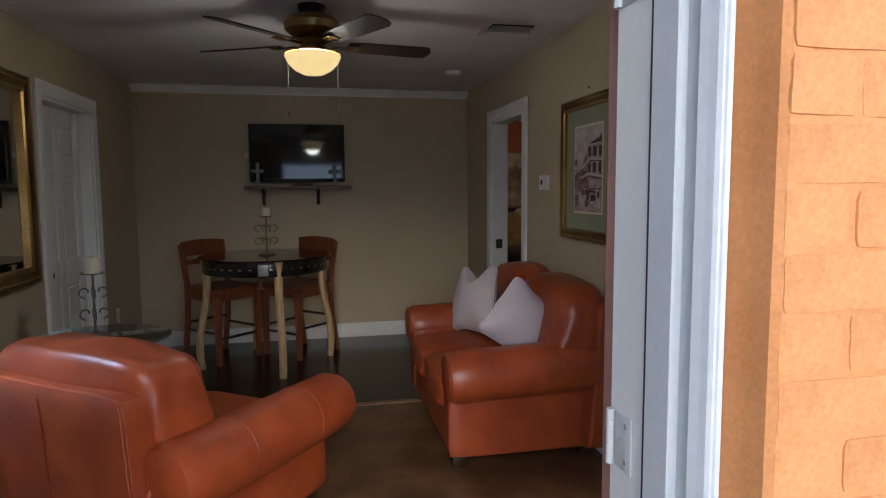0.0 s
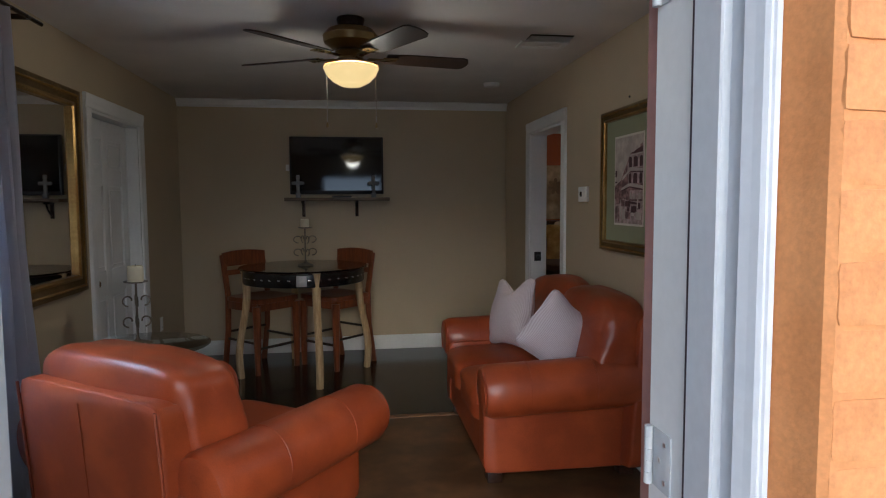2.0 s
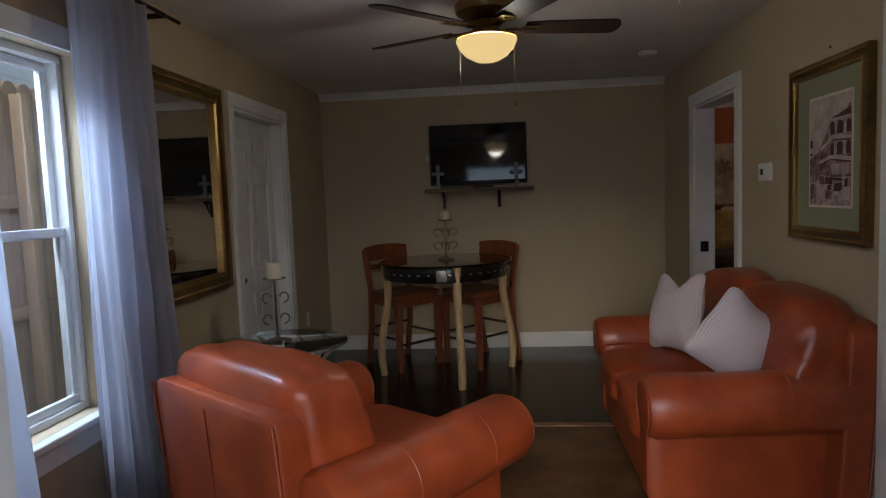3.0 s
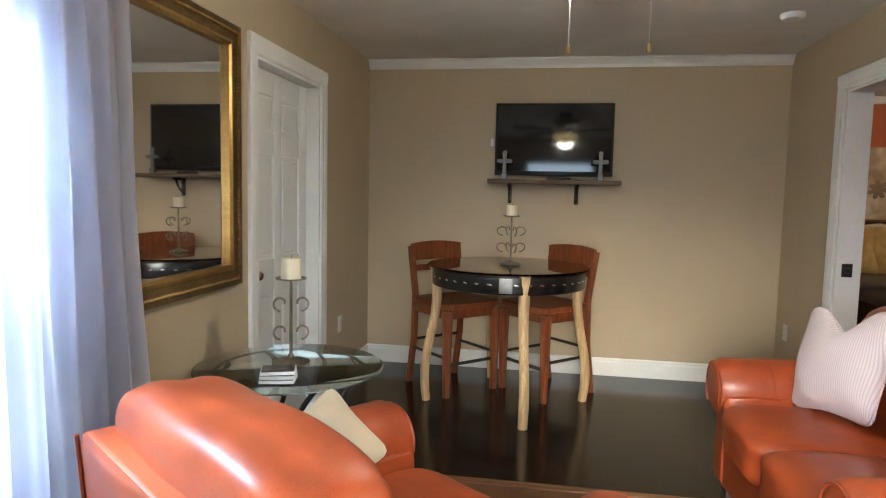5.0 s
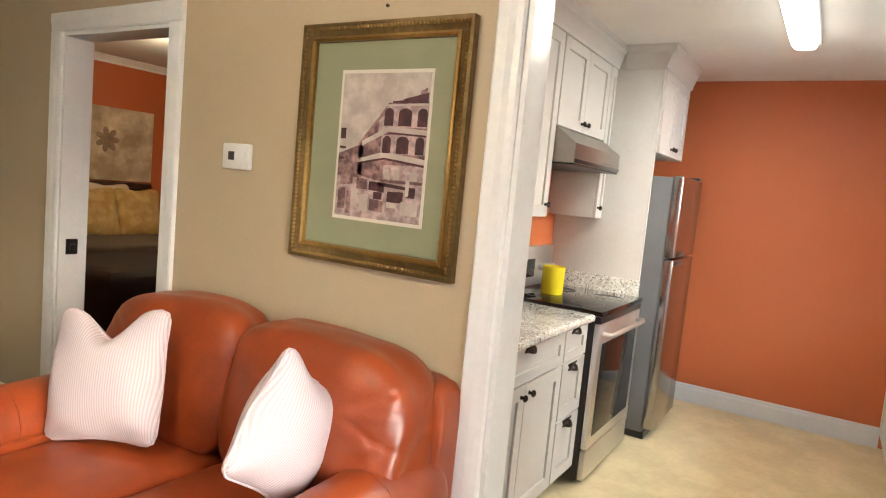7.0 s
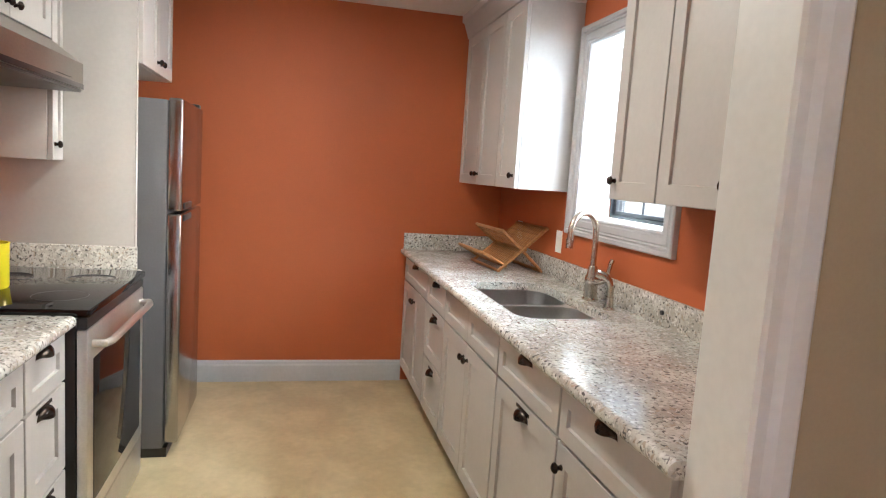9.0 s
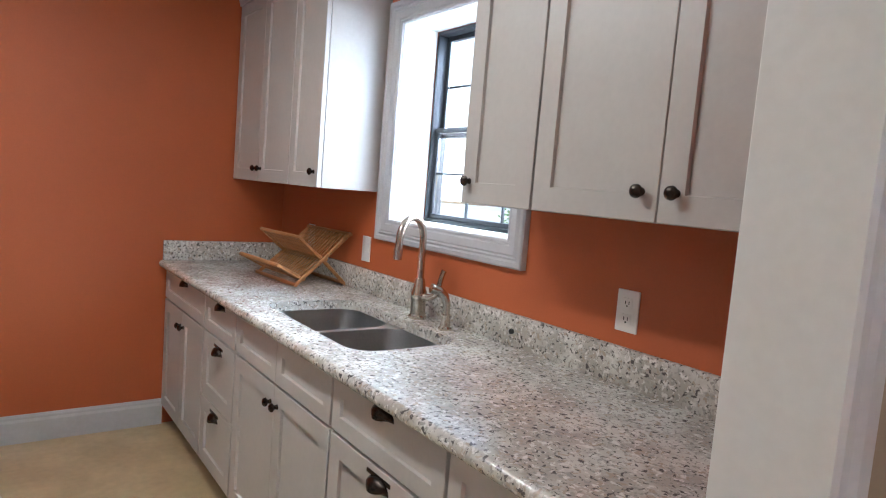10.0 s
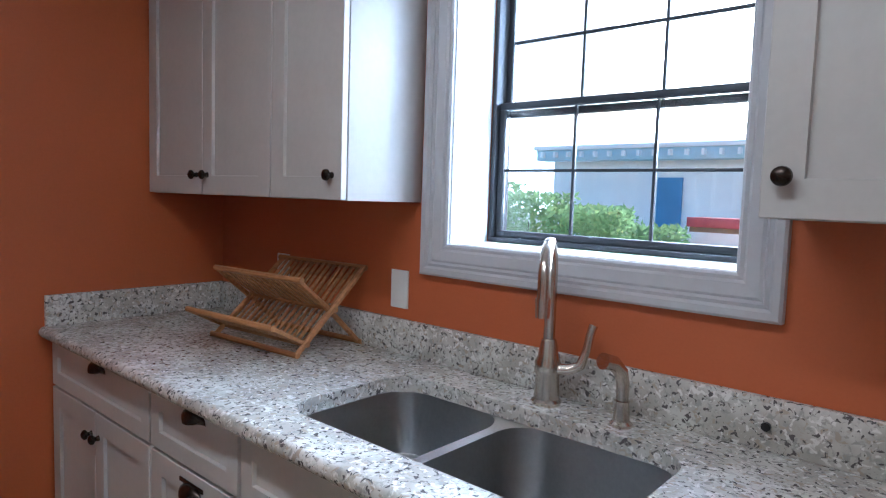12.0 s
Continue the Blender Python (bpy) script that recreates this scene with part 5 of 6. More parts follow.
def cabinet(name, label, x0, x1, y_front, face, z0, z1, depth, fronts, toe=0.0, group=""):
    """A cabinet unit; face +1 looks to +y, -1 to -y. fronts: (kind, x, x, z, z, handle, handle x, handle z) in world metres."""
    cx = (x0 + x1) / 2
    t = thing(name, label, "cabinet", cx, y_front, z0, 0 if face > 0 else 180, group)
    hw = (x1 - x0) / 2 - 0.0006
    bm = box(-hw, hw, -depth, -0.021, toe, z1 - z0, 0.0015)
    if toe:
        box(-hw, hw, -depth, -0.085, 0, toe, bm=bm)
    part("body", bm, CAB, t)
    for kind, a, b, c, d, hk, hx, hz in fronts:
        la, lb = sorted((face * (a - cx), face * (b - cx)))
        g = 0.0016
        fr = part("drawer" if kind == "drawer" else "door", shaker(lb - la - 2 * g, d - c - 2 * g, stile=0.058 if (d - c) > 0.25 else 0.05), CAB, t)
        fr.matrix_basis = Matrix.Translation((la + g, 0, c - z0 + g))
        if hk:
            hb = knob() if hk == "knob" else cup()
            hd = part("knob" if hk == "knob" else "cup_pull", hb, BRONZE, fr, "dark bronze " + ("knob" if hk == "knob" else "cup pull"))
            hd.matrix_basis = Matrix.Translation((face * (hx - cx) - la - g, 0, hz - c - g))
    return t


YB = 1.335
lower = "base cabinets under the sink counter"
cabinet("base_cabinet", "pale greige shaker base cabinet with one drawer over two doors", 4.26, XE - 0.003, YB, 1, 0, 0.865, YB - YD - 0.002,
        [("drawer", 4.265, 5.0, 0.705, 0.855, "cup", 4.60, 0.845), ("door", 4.265, 4.632, 0.11, 0.70, "knob", 4.665 - 0.06, 0.625), ("door", 4.632, 5.0, 0.11, 0.70, "knob", 4.66, 0.625)], 0.10, lower)
cabinet("base_cabinet", "pale greige shaker base cabinet with three drawers", 3.825, 4.26, YB, 1, 0, 0.865, YB - YD - 0.002,
        [("drawer", 3.83, 4.255, 0.705, 0.855, "cup", 4.02, 0.845), ("drawer", 3.83, 4.255, 0.41, 0.70, "cup", 4.035, 0.652), ("drawer", 3.83, 4.255, 0.11, 0.405, "cup", 4.05, 0.362)], 0.10, lower)
cabinet("base_cabinet", "pale greige shaker sink cabinet with two doors", 2.985, 3.825, YB, 1, 0, 0.70, YB - YD - 0.002,
        [("drawer", 2.99, 3.405, 0.705, 0.855, "", 0, 0), ("drawer", 3.405, 3.82, 0.705, 0.855, "", 0, 0), ("door", 2.99, 3.405, 0.11, 0.70, "knob", 3.375, 0.635), ("door", 3.405, 3.82, 0.11, 0.70, "knob", 3.435, 0.635)], 0.10, lower)
cabinet("base_cabinet", "pale greige shaker base cabinet with drawer and pull-out door", 2.435, 2.985, YB, 1, 0, 0.865, YB - YD - 0.002,
        [("drawer", 2.44, 2.98, 0.705, 0.855, "cup", 2.705, 0.845), ("door", 2.44, 2.98, 0.11, 0.70, "cup", 2.705, 0.66)], 0.10, lower)
cabinet("base_cabinet", "pale greige shaker base cabinet with drawer over doors", XB + 0.002, 2.435, YB, 1, 0, 0.865, YB - YD - 0.002,
        [("drawer", 1.90, 2.43, 0.705, 0.855, "cup", 2.165, 0.845), ("door", 1.90, 2.43, 0.11, 0.70, "knob", 2.39, 0.635)], 0.10, lower)


def rounded_loop(x0, x1, y0, y1, r, n=6):
    pts = []
    for cx, cy, a0 in ((x1 - r, y1 - r, 0), (x0 + r, y1 - r, 90), (x0 + r, y0 + r, 180), (x1 - r, y0 + r, 270)):
        for i in range(n + 1):
            a = radians(a0 + 90 * i / n)
            pts.append((cx + r * math.cos(a), cy + r * math.sin(a)))
    return pts


def slab(outer, holes, z0, z1):
    bm = bmesh.new()
    edges = []
    for loop in [outer, *holes]:
        vs = [bm.verts.new((x_, y_, z1)) for x_, y_ in loop]
        edges += [bm.edges.new((vs[i], vs[(i + 1) % len(vs)])) for i in range(len(vs))]
    bmesh.ops.triangle_fill(bm, edges=edges, use_beauty=True)
    faces = bm.faces[:]
    ext = bmesh.ops.extrude_face_region(bm, geom=faces)
    for v in ext["geom"]:
        if isinstance(v, bmesh.types.BMVert):
            v.co.z = z0
    return bm


HOLE = rounded_loop(3.015, 3.795, 0.858, 1.250, 0.09)
ctr = thing("sink_counter", "speckled white, brown and grey granite counter with low splash", "countertop", 3.36, 1.03, 0.866)
bm = slab([(XB + 0.002, 0.702), (XE - 0.002, 0.702), (XE - 0.002, 1.352), (XB + 0.002, 1.352)], [HOLE], 0.866, 0.905)
bm.transform(Matrix.Translation((-3.36, -1.03, -0.866)))
part("top", bm, GRANITE, ctr)
NOSE = [(0, 0)] + [(0.020 * math.cos(radians(a)), 0.0195 + 0.0195 * math.sin(radians(a))) for a in range(-90, 91, 18)] + [(0, 0.039)]
part("front_edge", moulding(NOSE, (XB + 0.002 - 3.36, 0.3221, 0), (XE - 0.002 - 3.36, 0.3221, 0), (0, 1, 0)), GRANITE, ctr, "rounded granite edge")
bm = box(XB + 0.002 - 3.36, XE - 0.002 - 3.36, -0.328, -0.308, 0.0392, 0.145, 0.003)
part("back_splash", bm, GRANITE, ctr)
part("end_splash", box(XE - 0.022 - 3.36, XE - 0.002 - 3.36, -0.3078, 0.325, 0.0392, 0.145, 0.003), GRANITE, ctr)

sink = thing("kitchen_sink", "undermount stainless steel sink with two bowls", "sink", 3.415, 1.05, 0.865)
for a, b in ((3.004, 3.424), (3.452, 3.806)):
    bm = bmesh.new()
    loops = []
    for z, ins, r in ((0.0, 0.0, 0.085), (-0.02, 0.003, 0.083), (-0.16, 0.014, 0.075), (-0.185, 0.03, 0.06), (-0.19, 0.07, 0.04)):
        loops.append([bm.verts.new((x_ - 3.415, y_ - 1.05, z)) for x_, y_ in rounded_loop(a + ins, b - ins, 0.850 + ins, 1.258 - ins, r)])
    for p, q in zip(loops, loops[1:]):
        for i in range(len(p)):
            j = (i + 1) % len(p)
            bm.faces.new((p[i], p[j], q[j], q[i]))
    bm.faces.new(loops[-1])
    bmesh.ops.solidify(bm, geom=bm.faces[:], thickness=0.0015)
    part("bowl", bm, STEEL, sink)
    part("drain", lathe([(0, 0.001), (0.02, 0.001), (0.04, 0.004), (0.045, 0.003), (0.045, 0), (0, 0)], 24, m=Matrix.Translation(((a + b) / 2 - 3.415, 0.0, -0.1888))), STEEL, sink)
rim = slab([(2.99, 0.835), (3.82, 0.835), (3.82, 1.275), (2.99, 1.275)], [rounded_loop(a, b, 0.850, 1.258, 0.085) for a, b in ((3.004, 3.424), (3.452, 3.806))], -0.0025, -0.0005)
rim.transform(Matrix.Translation((-3.415, -1.05, 0)))
part("rim", rim, STEEL, sink, smooth=False)
part("divider", box(3.4245 - 3.415, 3.4515 - 3.415, -0.185, 0.19, -0.18, -0.006, 0.006), STEEL, sink)
sink["label"] = "undermount stainless steel sink with two bowls in the granite"

fau = thing("kitchen_faucet", "brushed nickel gooseneck faucet with side lever", "faucet", 3.39, 0.79, 0.905, 26)
part("base", lathe([(0, 0), (0.034, 0), (0.036, 0.008), (0.03, 0.014), (0.028, 0.07), (0.031, 0.075), (0.031, 0.10), (0.024, 0.115), (0.019, 0.15), (0.016, 0.155), (0, 0.155)], 28), NICKEL, fau)
pts = [(0, 0, 0.14), (0, 0, 0.20), (0, 0, 0.27)] + [(0, 0.085 - 0.085 * math.cos(radians(a)), 0.30 + 0.085 * math.sin(radians(a))) for a in range(0, 181, 12)] + [(0, 0.172, 0.27)]
part("neck", tube(pts, 0.0135, 14), NICKEL, fau)
part("aerator", rod((0, 0.172, 0.275), (0, 0.173, 0.235), 0.0165, 0.015, 16), NICKEL, fau)
lev = part("lever", tube([(-0.02, 0.005, 0.085), (-0.05, 0.01, 0.088), (-0.075, 0.01, 0.10), (-0.088, 0.008, 0.14), (-0.094, 0.004, 0.175), (-0.10, 0, 0.195)], 0.010, 10, taper=lambda u: 1.5 - 0.9 * u if u < 0.6 else 0.96 + 0.2 * (u - 0.6)), NICKEL, fau)
spr = thing("sink_sprayer", "brushed nickel pull-out side sprayer", "sprayer", 3.196, 0.80, 0.905)
part("holder", lathe([(0, 0), (0.024, 0), (0.025, 0.006), (0.018, 0.012), (0.015, 0.05), (0.017, 0.055), (0, 0.055)], 24), NICKEL, spr)
part("head", tube([(0, 0, 0.05), (0, 0, 0.09), (0.002, 0.01, 0.12), (0.01, 0.03, 0.14), (0.02, 0.06, 0.148)], 0.015, 12, taper=lambda u: 0.85 + 0.35 * u), NICKEL, spr)

up = "wall cabinets beside the window"
UZ, UT, UY = 1.365, 2.30, 1.005
cabinet("wall_cabinet", "pale greige shaker wall cabinet with two doors", 4.217, XE - 0.003, UY, 1, UZ, UT, 0.302, [("door", 4.217, 4.61, UZ, UT, "knob", 4.575, 1.43), ("door", 4.61, 5.0, UZ, UT, "knob", 4.645, 1.43)], 0, up)
cabinet("wall_cabinet", "pale greige shaker wall cabinet with one door by the window", 3.895, 4.217, UY, 1, UZ, UT, 0.302, [("door", 3.897, 4.215, UZ, UT, "knob", 3.935, 1.43)], 0, up)
cabinet("wall_cabinet", "pale greige shaker wall cabinet with one door by the window", 2.605, 2.902, UY, 1, UZ, UT, 0.302, [("door", 2.607, 2.900, UZ, UT, "knob", 2.865, 1.43)], 0, up)
cabinet("wall_cabinet", "pale greige shaker wall cabinet with two doors", 1.864, 2.605, UY, 1, UZ, UT, 0.302, [("door", 1.866, 2.228, UZ, UT, "knob", 2.185, 1.43), ("door", 2.228, 2.603, UZ, UT, "knob", 2.27, 1.43)], 0, up)
CABCROWN = [(0, 0), (0.006, 0), (0.010, 0.02), (0.035, 0.09), (0.05, 0.10), (0.05, 0.138), (0, 0.138)]
for a, b in ((3.895, XE - 0.002), (XB + 0.002, 2.902)):
    t = tagged(thing("crown_moulding_kitchen", "pale greige crown moulding over the wall cabinets", "crown moulding", a, UY, UT + 0.001), kind="structure")
    bm = moulding(CABCROWN, (0, 0, 0), (b - a, 0, 0), (0, 1, 0))
    x_ = 0 if a > 3 else b - a
    moulding(CABCROWN, (x_, -0.30, 0), (x_, 0, 0), (-1 if a > 3 else 1, 0, 0), bm)
    box(0, b - a, -0.30, -0.001, 0, 0.137, bm=bm)
    part("moulding", bm, CAB, t, smooth=False)

# stove wall
YS = 2.745
low2 = "base cabinets on the stove side"
cabinet("base_cabinet", "pale greige shaker base cabinet with drawer over two doors", 1.98, 2.66, YS, -1, 0, 0.865, YK - YS - 0.002,
        [("drawer", 1.985, 2.655, 0.705, 0.855, "cup", 2.25, 0.848), ("door", 1.985, 2.25, 0.11, 0.70, "knob", 2.21, 0.652), ("door", 2.25, 2.655, 0.11, 0.70, "knob", 2.29, 0.655)], 0.10, low2)
cabinet("base_cabinet", "greige shaker base cabinet with three narrow drawers beside the stove", 2.66, 2.97, YS, -1, 0, 0.865, YK - YS - 0.002,
        [("drawer", 2.665, 2.965, 0.705, 0.855, "cup", 2.785, 0.848), ("drawer", 2.665, 2.965, 0.42, 0.70, "cup", 2.79, 0.668), ("drawer", 2.665, 2.965, 0.11, 0.415, "cup", 2.80, 0.385)], 0.10, low2)
f2 = thing("cabinet_filler", "greige filler cabinet in the corner", "filler", 1.85, YS, 0)
part("body", box(-0.138, 0.1295, 0.0, YK - YS - 0.002, 0.0, 0.865, 0.001), CAB, f2)
c2 = thing("stove_counter", "speckled granite counter beside the stove", "countertop", 2.34, 3.03, 0.866)
part("top", box(XK + 0.002 - 2.34, 2.972 - 2.34, -0.295, YK - 0.002 - 3.03, 0, 0.039, 0.001), GRANITE, c2)
part("front_edge", moulding(NOSE, (XK + 0.002 - 2.34, -0.295, 0), (2.972 - 2.34, -0.295, 0), (0, -1, 0)), GRANITE, c2)
part("back_splash", box(XK + 0.002 - 2.34, 2.972 - 2.34, YK - 0.022 - 3.03, YK - 0.002 - 3.03, 0.0392, 0.14, 0.003), GRANITE, c2)
c3 = thing("stove_counter", "narrow granite strip between stove and tall panel", "countertop", 3.805, 3.03, 0.866)
part("top", box(-0.063, 0.063, -0.295, YK - 0.002 - 3.03, 0, 0.039, 0.001), GRANITE, c3)
part("front_edge", moulding(NOSE, (-0.063, -0.295, 0), (0.063, -0.295, 0), (0, -1, 0)), GRANITE, c3)
part("side_splash", box(0.045, 0.063, -0.29, YK - 0.022 - 3.03, 0.0392, 0.14, 0.003), GRANITE, c3)
cabinet("base_cabinet", "narrow greige base filler between stove and panel", 3.745, 3.865, YS, -1, 0, 0.865, YK - YS - 0.002, [("door", 3.748, 3.862, 0.11, 0.855, "", 0, 0)], 0.10, low2)

stove = thing("electric_range", "stainless steel electric range with black glass cooktop", "stove", 3.36, 2.70, 0)
S0, S1 = -0.378, 0.378
part("body", box(S0, S1, 0.022, 0.64, 0.03, 0.895, 0.004), BLACK, stove)
part("cooktop", box(S0, S1, -0.02, 0.58, 0.896, 0.922, 0.006), BLACKGLASS, stove, "black ceramic glass cooktop")
door = part("oven_door", box(S0 + 0.003, S1 - 0.003, -0.012, 0.020, 0.20, 0.855, 0.005), STEEL, stove, "stainless steel oven door")
part("oven_window", box(S0 + 0.06, S1 - 0.06, -0.0145, -0.0122, 0.26, 0.75, 0.001), BLACKGLASS, door)
part("oven_handle", tube([(S0 + 0.06, -0.012, 0.80), (S0 + 0.06, -0.05, 0.80), (S0 + 0.10, -0.06, 0.80), (S1 - 0.10, -0.06, 0.80), (S1 - 0.06, -0.05, 0.80), (S1 - 0.06, -0.012, 0.80)], 0.013, 10), STEEL, door)
part("storage_drawer", box(S0 + 0.003, S1 - 0.003, -0.010, 0.020, 0.035, 0.19, 0.005), STEEL, stove)
part("front_trim", box(S0, S1, -0.012, 0.02, 0.858, 0.895, 0.004), BLACK, stove)
panel = part("control_panel", box(S0, S1, 0.58, 0.645, 0.923, 1.165, 0.008), STEEL, stove, "stainless back control panel")
part("clock_display", box(-0.10, 0.10, 0.5785, 0.5799, 0.98, 1.09, 0.0005), BLACKGLASS, panel)
for sx in (-0.31, -0.22, 0.18, 0.25, 0.32):
    part("knob", rod((sx, 0.58, 1.035), (sx, 0.545, 1.035), 0.023, 0.020, 18), STEEL, panel)
for sx in (-0.17, 0.17):
    for yy in (0.13, 0.42):
        part("burner_ring", tube([(sx + 0.085 * math.cos(2 * math.pi * i / 32), yy + 0.085 * math.sin(2 * math.pi * i / 32), 0.9222) for i in range(32)], 0.0008, 4, closed=True), FRIDGE, stove)
mug = thing("utensil_crock", "bright yellow ceramic crock on the cooktop", "crock", 3.30, 3.09, 0.922)
part("body", lathe([(0, 0), (0.058, 0), (0.062, 0.006), (0.064, 0.15), (0.066, 0.158), (0.06, 0.158), (0.058, 0.01), (0, 0.01)], 32), YELLOW, mug)

cabinet("wall_cabinet", "tall greige shaker wall cabinet beside the hood", 2.22, 2.975, 3.035, -1, UZ, UT, YK - 3.037, [("door", 2.225, 2.60, UZ, UT, "knob", 2.56, 1.43), ("door", 2.60, 2.97, UZ, UT, "knob", 2.93, 1.43)], 0, "wall cabinets on the stove side")
cabinet("wall_cabinet", "short greige shaker wall cabinet over the range hood", 2.975, 3.745, 3.035, -1, 1.842, UT, YK - 3.037, [("door", 2.98, 3.36, 1.842, UT, "knob", 3.325, 1.89), ("door", 3.36, 3.74, 1.842, UT, "knob", 3.395, 1.89)], 0, "wall cabinets on the stove side")
cabinet("wall_cabinet", "narrow greige wall cabinet between hood and tall panel", 3.745, 3.868, 3.035, -1, UZ, UT, YK - 3.037, [("door", 3.748, 3.866, UZ, UT, "knob", 3.77, 1.43)], 0, "wall cabinets on the stove side")
fil3 = thing("cabinet_filler", "greige filler beside the wall cabinet", "filler", 1.965, 3.06, UZ)
part("strip", box(-0.252, 0.254, 0.0, YK - 3.062, 0, UT - UZ, 0.001), CAB, fil3)
tall = thing("tall_panel", "tall greige refrigerator side panel", "panel", 3.882, YK - 0.002, 0)
part("panel", box(-0.012, 0.012, -(YK - 2.757), 0, 0, UT, 0.002), CAB, tall)
part("edge_band", box(-0.013, 0.013, -(YK - 2.752), -(YK - 2.7572), 0, UT, 0.001), CAB, tall)
cabinet("wall_cabinet", "greige shaker cabinet over the refrigerator", 3.896, 4.58, 2.735, -1, 1.80, UT, YK - 2.737, [("door", 3.90, 4.238, 1.80, UT, "knob", 4.20, 1.85), ("door", 4.238, 4.575, 1.80, UT, "knob", 4.275, 1.85)], 0, "wall cabinets on the stove side")
for a, b, yf in ((XK + 0.002, 3.868, 3.035), (3.868, 4.60, 2.735)):
    t = tagged(thing("crown_moulding_kitchen", "greige crown moulding over the stove-side cabinets", "crown moulding", a, yf, UT + 0.001), kind="structure")
    bm = moulding(CABCROWN, (0 if a < 3 else -0.05, 0, 0), (b - a, 0, 0), (0, -1, 0))
    if a > 3:
        moulding(CABCROWN, (0, 0, 0), (0, 0.25, 0), (-1, 0, 0), bm)
        moulding(CABCROWN, (b - a, 0, 0), (b - a, 0.6, 0), (1, 0, 0), bm)
    box(0.001, b - a, 0.001, YK - 0.002 - yf, 0, 0.137, bm=bm)
    part("moulding", bm, CAB, t, smooth=False)

hood = thing("range_hood", "stainless steel under-cabinet range hood", "range hood", 3.36, YK - 0.002, 1.655)
bm = bmesh.new()
prof = [(0, 0.0), (0, 0.183), (-0.312, 0.183), (-0.425, 0.10), (-0.425, 0.0)]
a_ = [bm.verts.new((S0 - 0.004, p, q)) for p, q in prof]
b_ = [bm.verts.new((S1 + 0.004, p, q)) for p, q in prof]
bm.faces.new(a_), bm.faces.new(b_[::-1])
for i in range(5):
    j = (i + 1) % 5
    bm.faces.new((a_[i], a_[j], b_[j], b_[i]))
part("shell", bm, HOODSTEEL, hood, smooth=False)
# black strip paints the shade line under the hood's front edge
part("lip", box(S0 - 0.004, S1 + 0.004, -0.4285, -0.4252, 0.0, 0.020, 0.001), BLACK, hood, "black strip drawn for the shaded hood underside")
part("filter", box(-0.376, 0.376, -0.42, -0.02, -0.012, -0.001), BLACK, hood)
part("control_strip", box(0.08, 0.24, -0.4275, -0.4252, 0.030, 0.032), BLACK, hood)

fr = thing("refrigerator", "stainless top-freezer refrigerator with grey sides", "refrigerator", 3.915, 2.60, 0)
part("cabinet_body", box(0.0, 0.62, 0.035, 0.70, 0.045, 1.66, 0.006), FRIDGE, fr, "grey painted steel body")
for z0, z1, nm in ((0.07, 1.155, "fridge_door"), (1.165, 1.67, "freezer_door")):
    d_ = part(nm, box(0.0, 0.62, -0.03, 0.033, z0, z1, 0.012, seg=3), POLISHED, fr, "stainless door")
    hz = (z1 - 0.022) if z0 < 1 else (z0 + 0.022)
    part("grip", box(0.05, 0.25, -0.036, -0.028, hz - 0.014, hz + 0.014, 0.003), BLACK, d_)
part("hinge_cap", box(0.54, 0.61, -0.02, 0.06, 1.671, 1.69, 0.004), BLACK, fr)
part("kick_plate", box(0.01, 0.61, 0.02, 0.60, 0.0, 0.044), BLACK, fr)
note = thing("outlet_tag", "small white tag at the foot of the stove side", "tag", 3.87, 2.735, 0.12)
part("tag", box(-0.012, 0.012, -0.012, 0.0, 0.0, 0.09, 0.003), PLATE, note)

# lamps
tl = thing("ceiling_tube_light", "long white fluorescent ceiling light, lit", "ceiling light", 3.24, 2.02, H)
part("housing", box(-0.63, 0.63, -0.075, 0.075, -0.03, 0.0, 0.004), PLATE, tl)
dif = part("diffuser", puff(1.24, 0.13, 0.07, 6, 8, m=Matrix.Translation((0, 0, -0.032))), TUBE, tl, "lit frosted diffuser")
dif.visible_shadow = False
cl = thing("recessed_light", "round recessed ceiling light, lit", "ceiling light", 3.40, 1.10, H)
part("trim_ring", lathe([(0.06, -0.001), (0.09, -0.001), (0.088, -0.008), (0.062, -0.006)], 32), PLATE, cl)
part("lens", lathe([(0, -0.0015), (0.061, -0.0015), (0.061, -0.004), (0, -0.004)], 32), CANGLOW, cl)

plate(2.50, YD, 1.11, 0, "outlet")
plate(3.975, YD, 1.10, 0, "plate")
plate(4.58, YD, 1.10, 0, "plate")
plug = thing("counter_hole_cap", "small black cap on the granite splash", "cap", 2.93, 0.722, 0.955)
part("cap", rod((0, 0, 0), (0, 0.008, 0), 0.009, seg=12), BLACK, plug)

# folding bamboo dish rack
rack = thing("dish_rack", "folding two-tier bamboo dish rack on the counter", "dish rack", 4.13, 0.72, 0.905, 4)
LN = 0.40
A_, B_ = Vector((0, 0.26, 0.008)), Vector((0, -0.005, 0.008))
for xx in (0.0, LN):
    part("end_bar", tube([(xx, 0.262, 0.008), (xx, 0.13, 0.12), (xx, -0.01, 0.245)], 0.009, 6), BAMBOO, rack)
    part("end_bar", tube([(xx + 0.012, 0.0, 0.008), (xx + 0.012, 0.10, 0.10), (xx + 0.012, 0.19, 0.175), (xx + 0.012, 0.25, 0.225)], 0.009, 6), BAMBOO, rack)
    part("end_bar", tube([(xx + 0.006, 0.225, 0.035), (xx + 0.006, 0.35, 0.10)], 0.009, 6), BAMBOO, rack)
for p, q in (((0.262, 0.008), None), ((0.0, 0.008), None), ((-0.01, 0.245), None), ((0.25, 0.225), None), ((0.35, 0.10), None), ((0.225, 0.035), None), ((0.115, 0.125), None)):
    part("rail", rod((-0.008, p[0], p[1]), (LN + 0.02, p[0], p[1]), 0.009, seg=8), BAMBOO, rack)
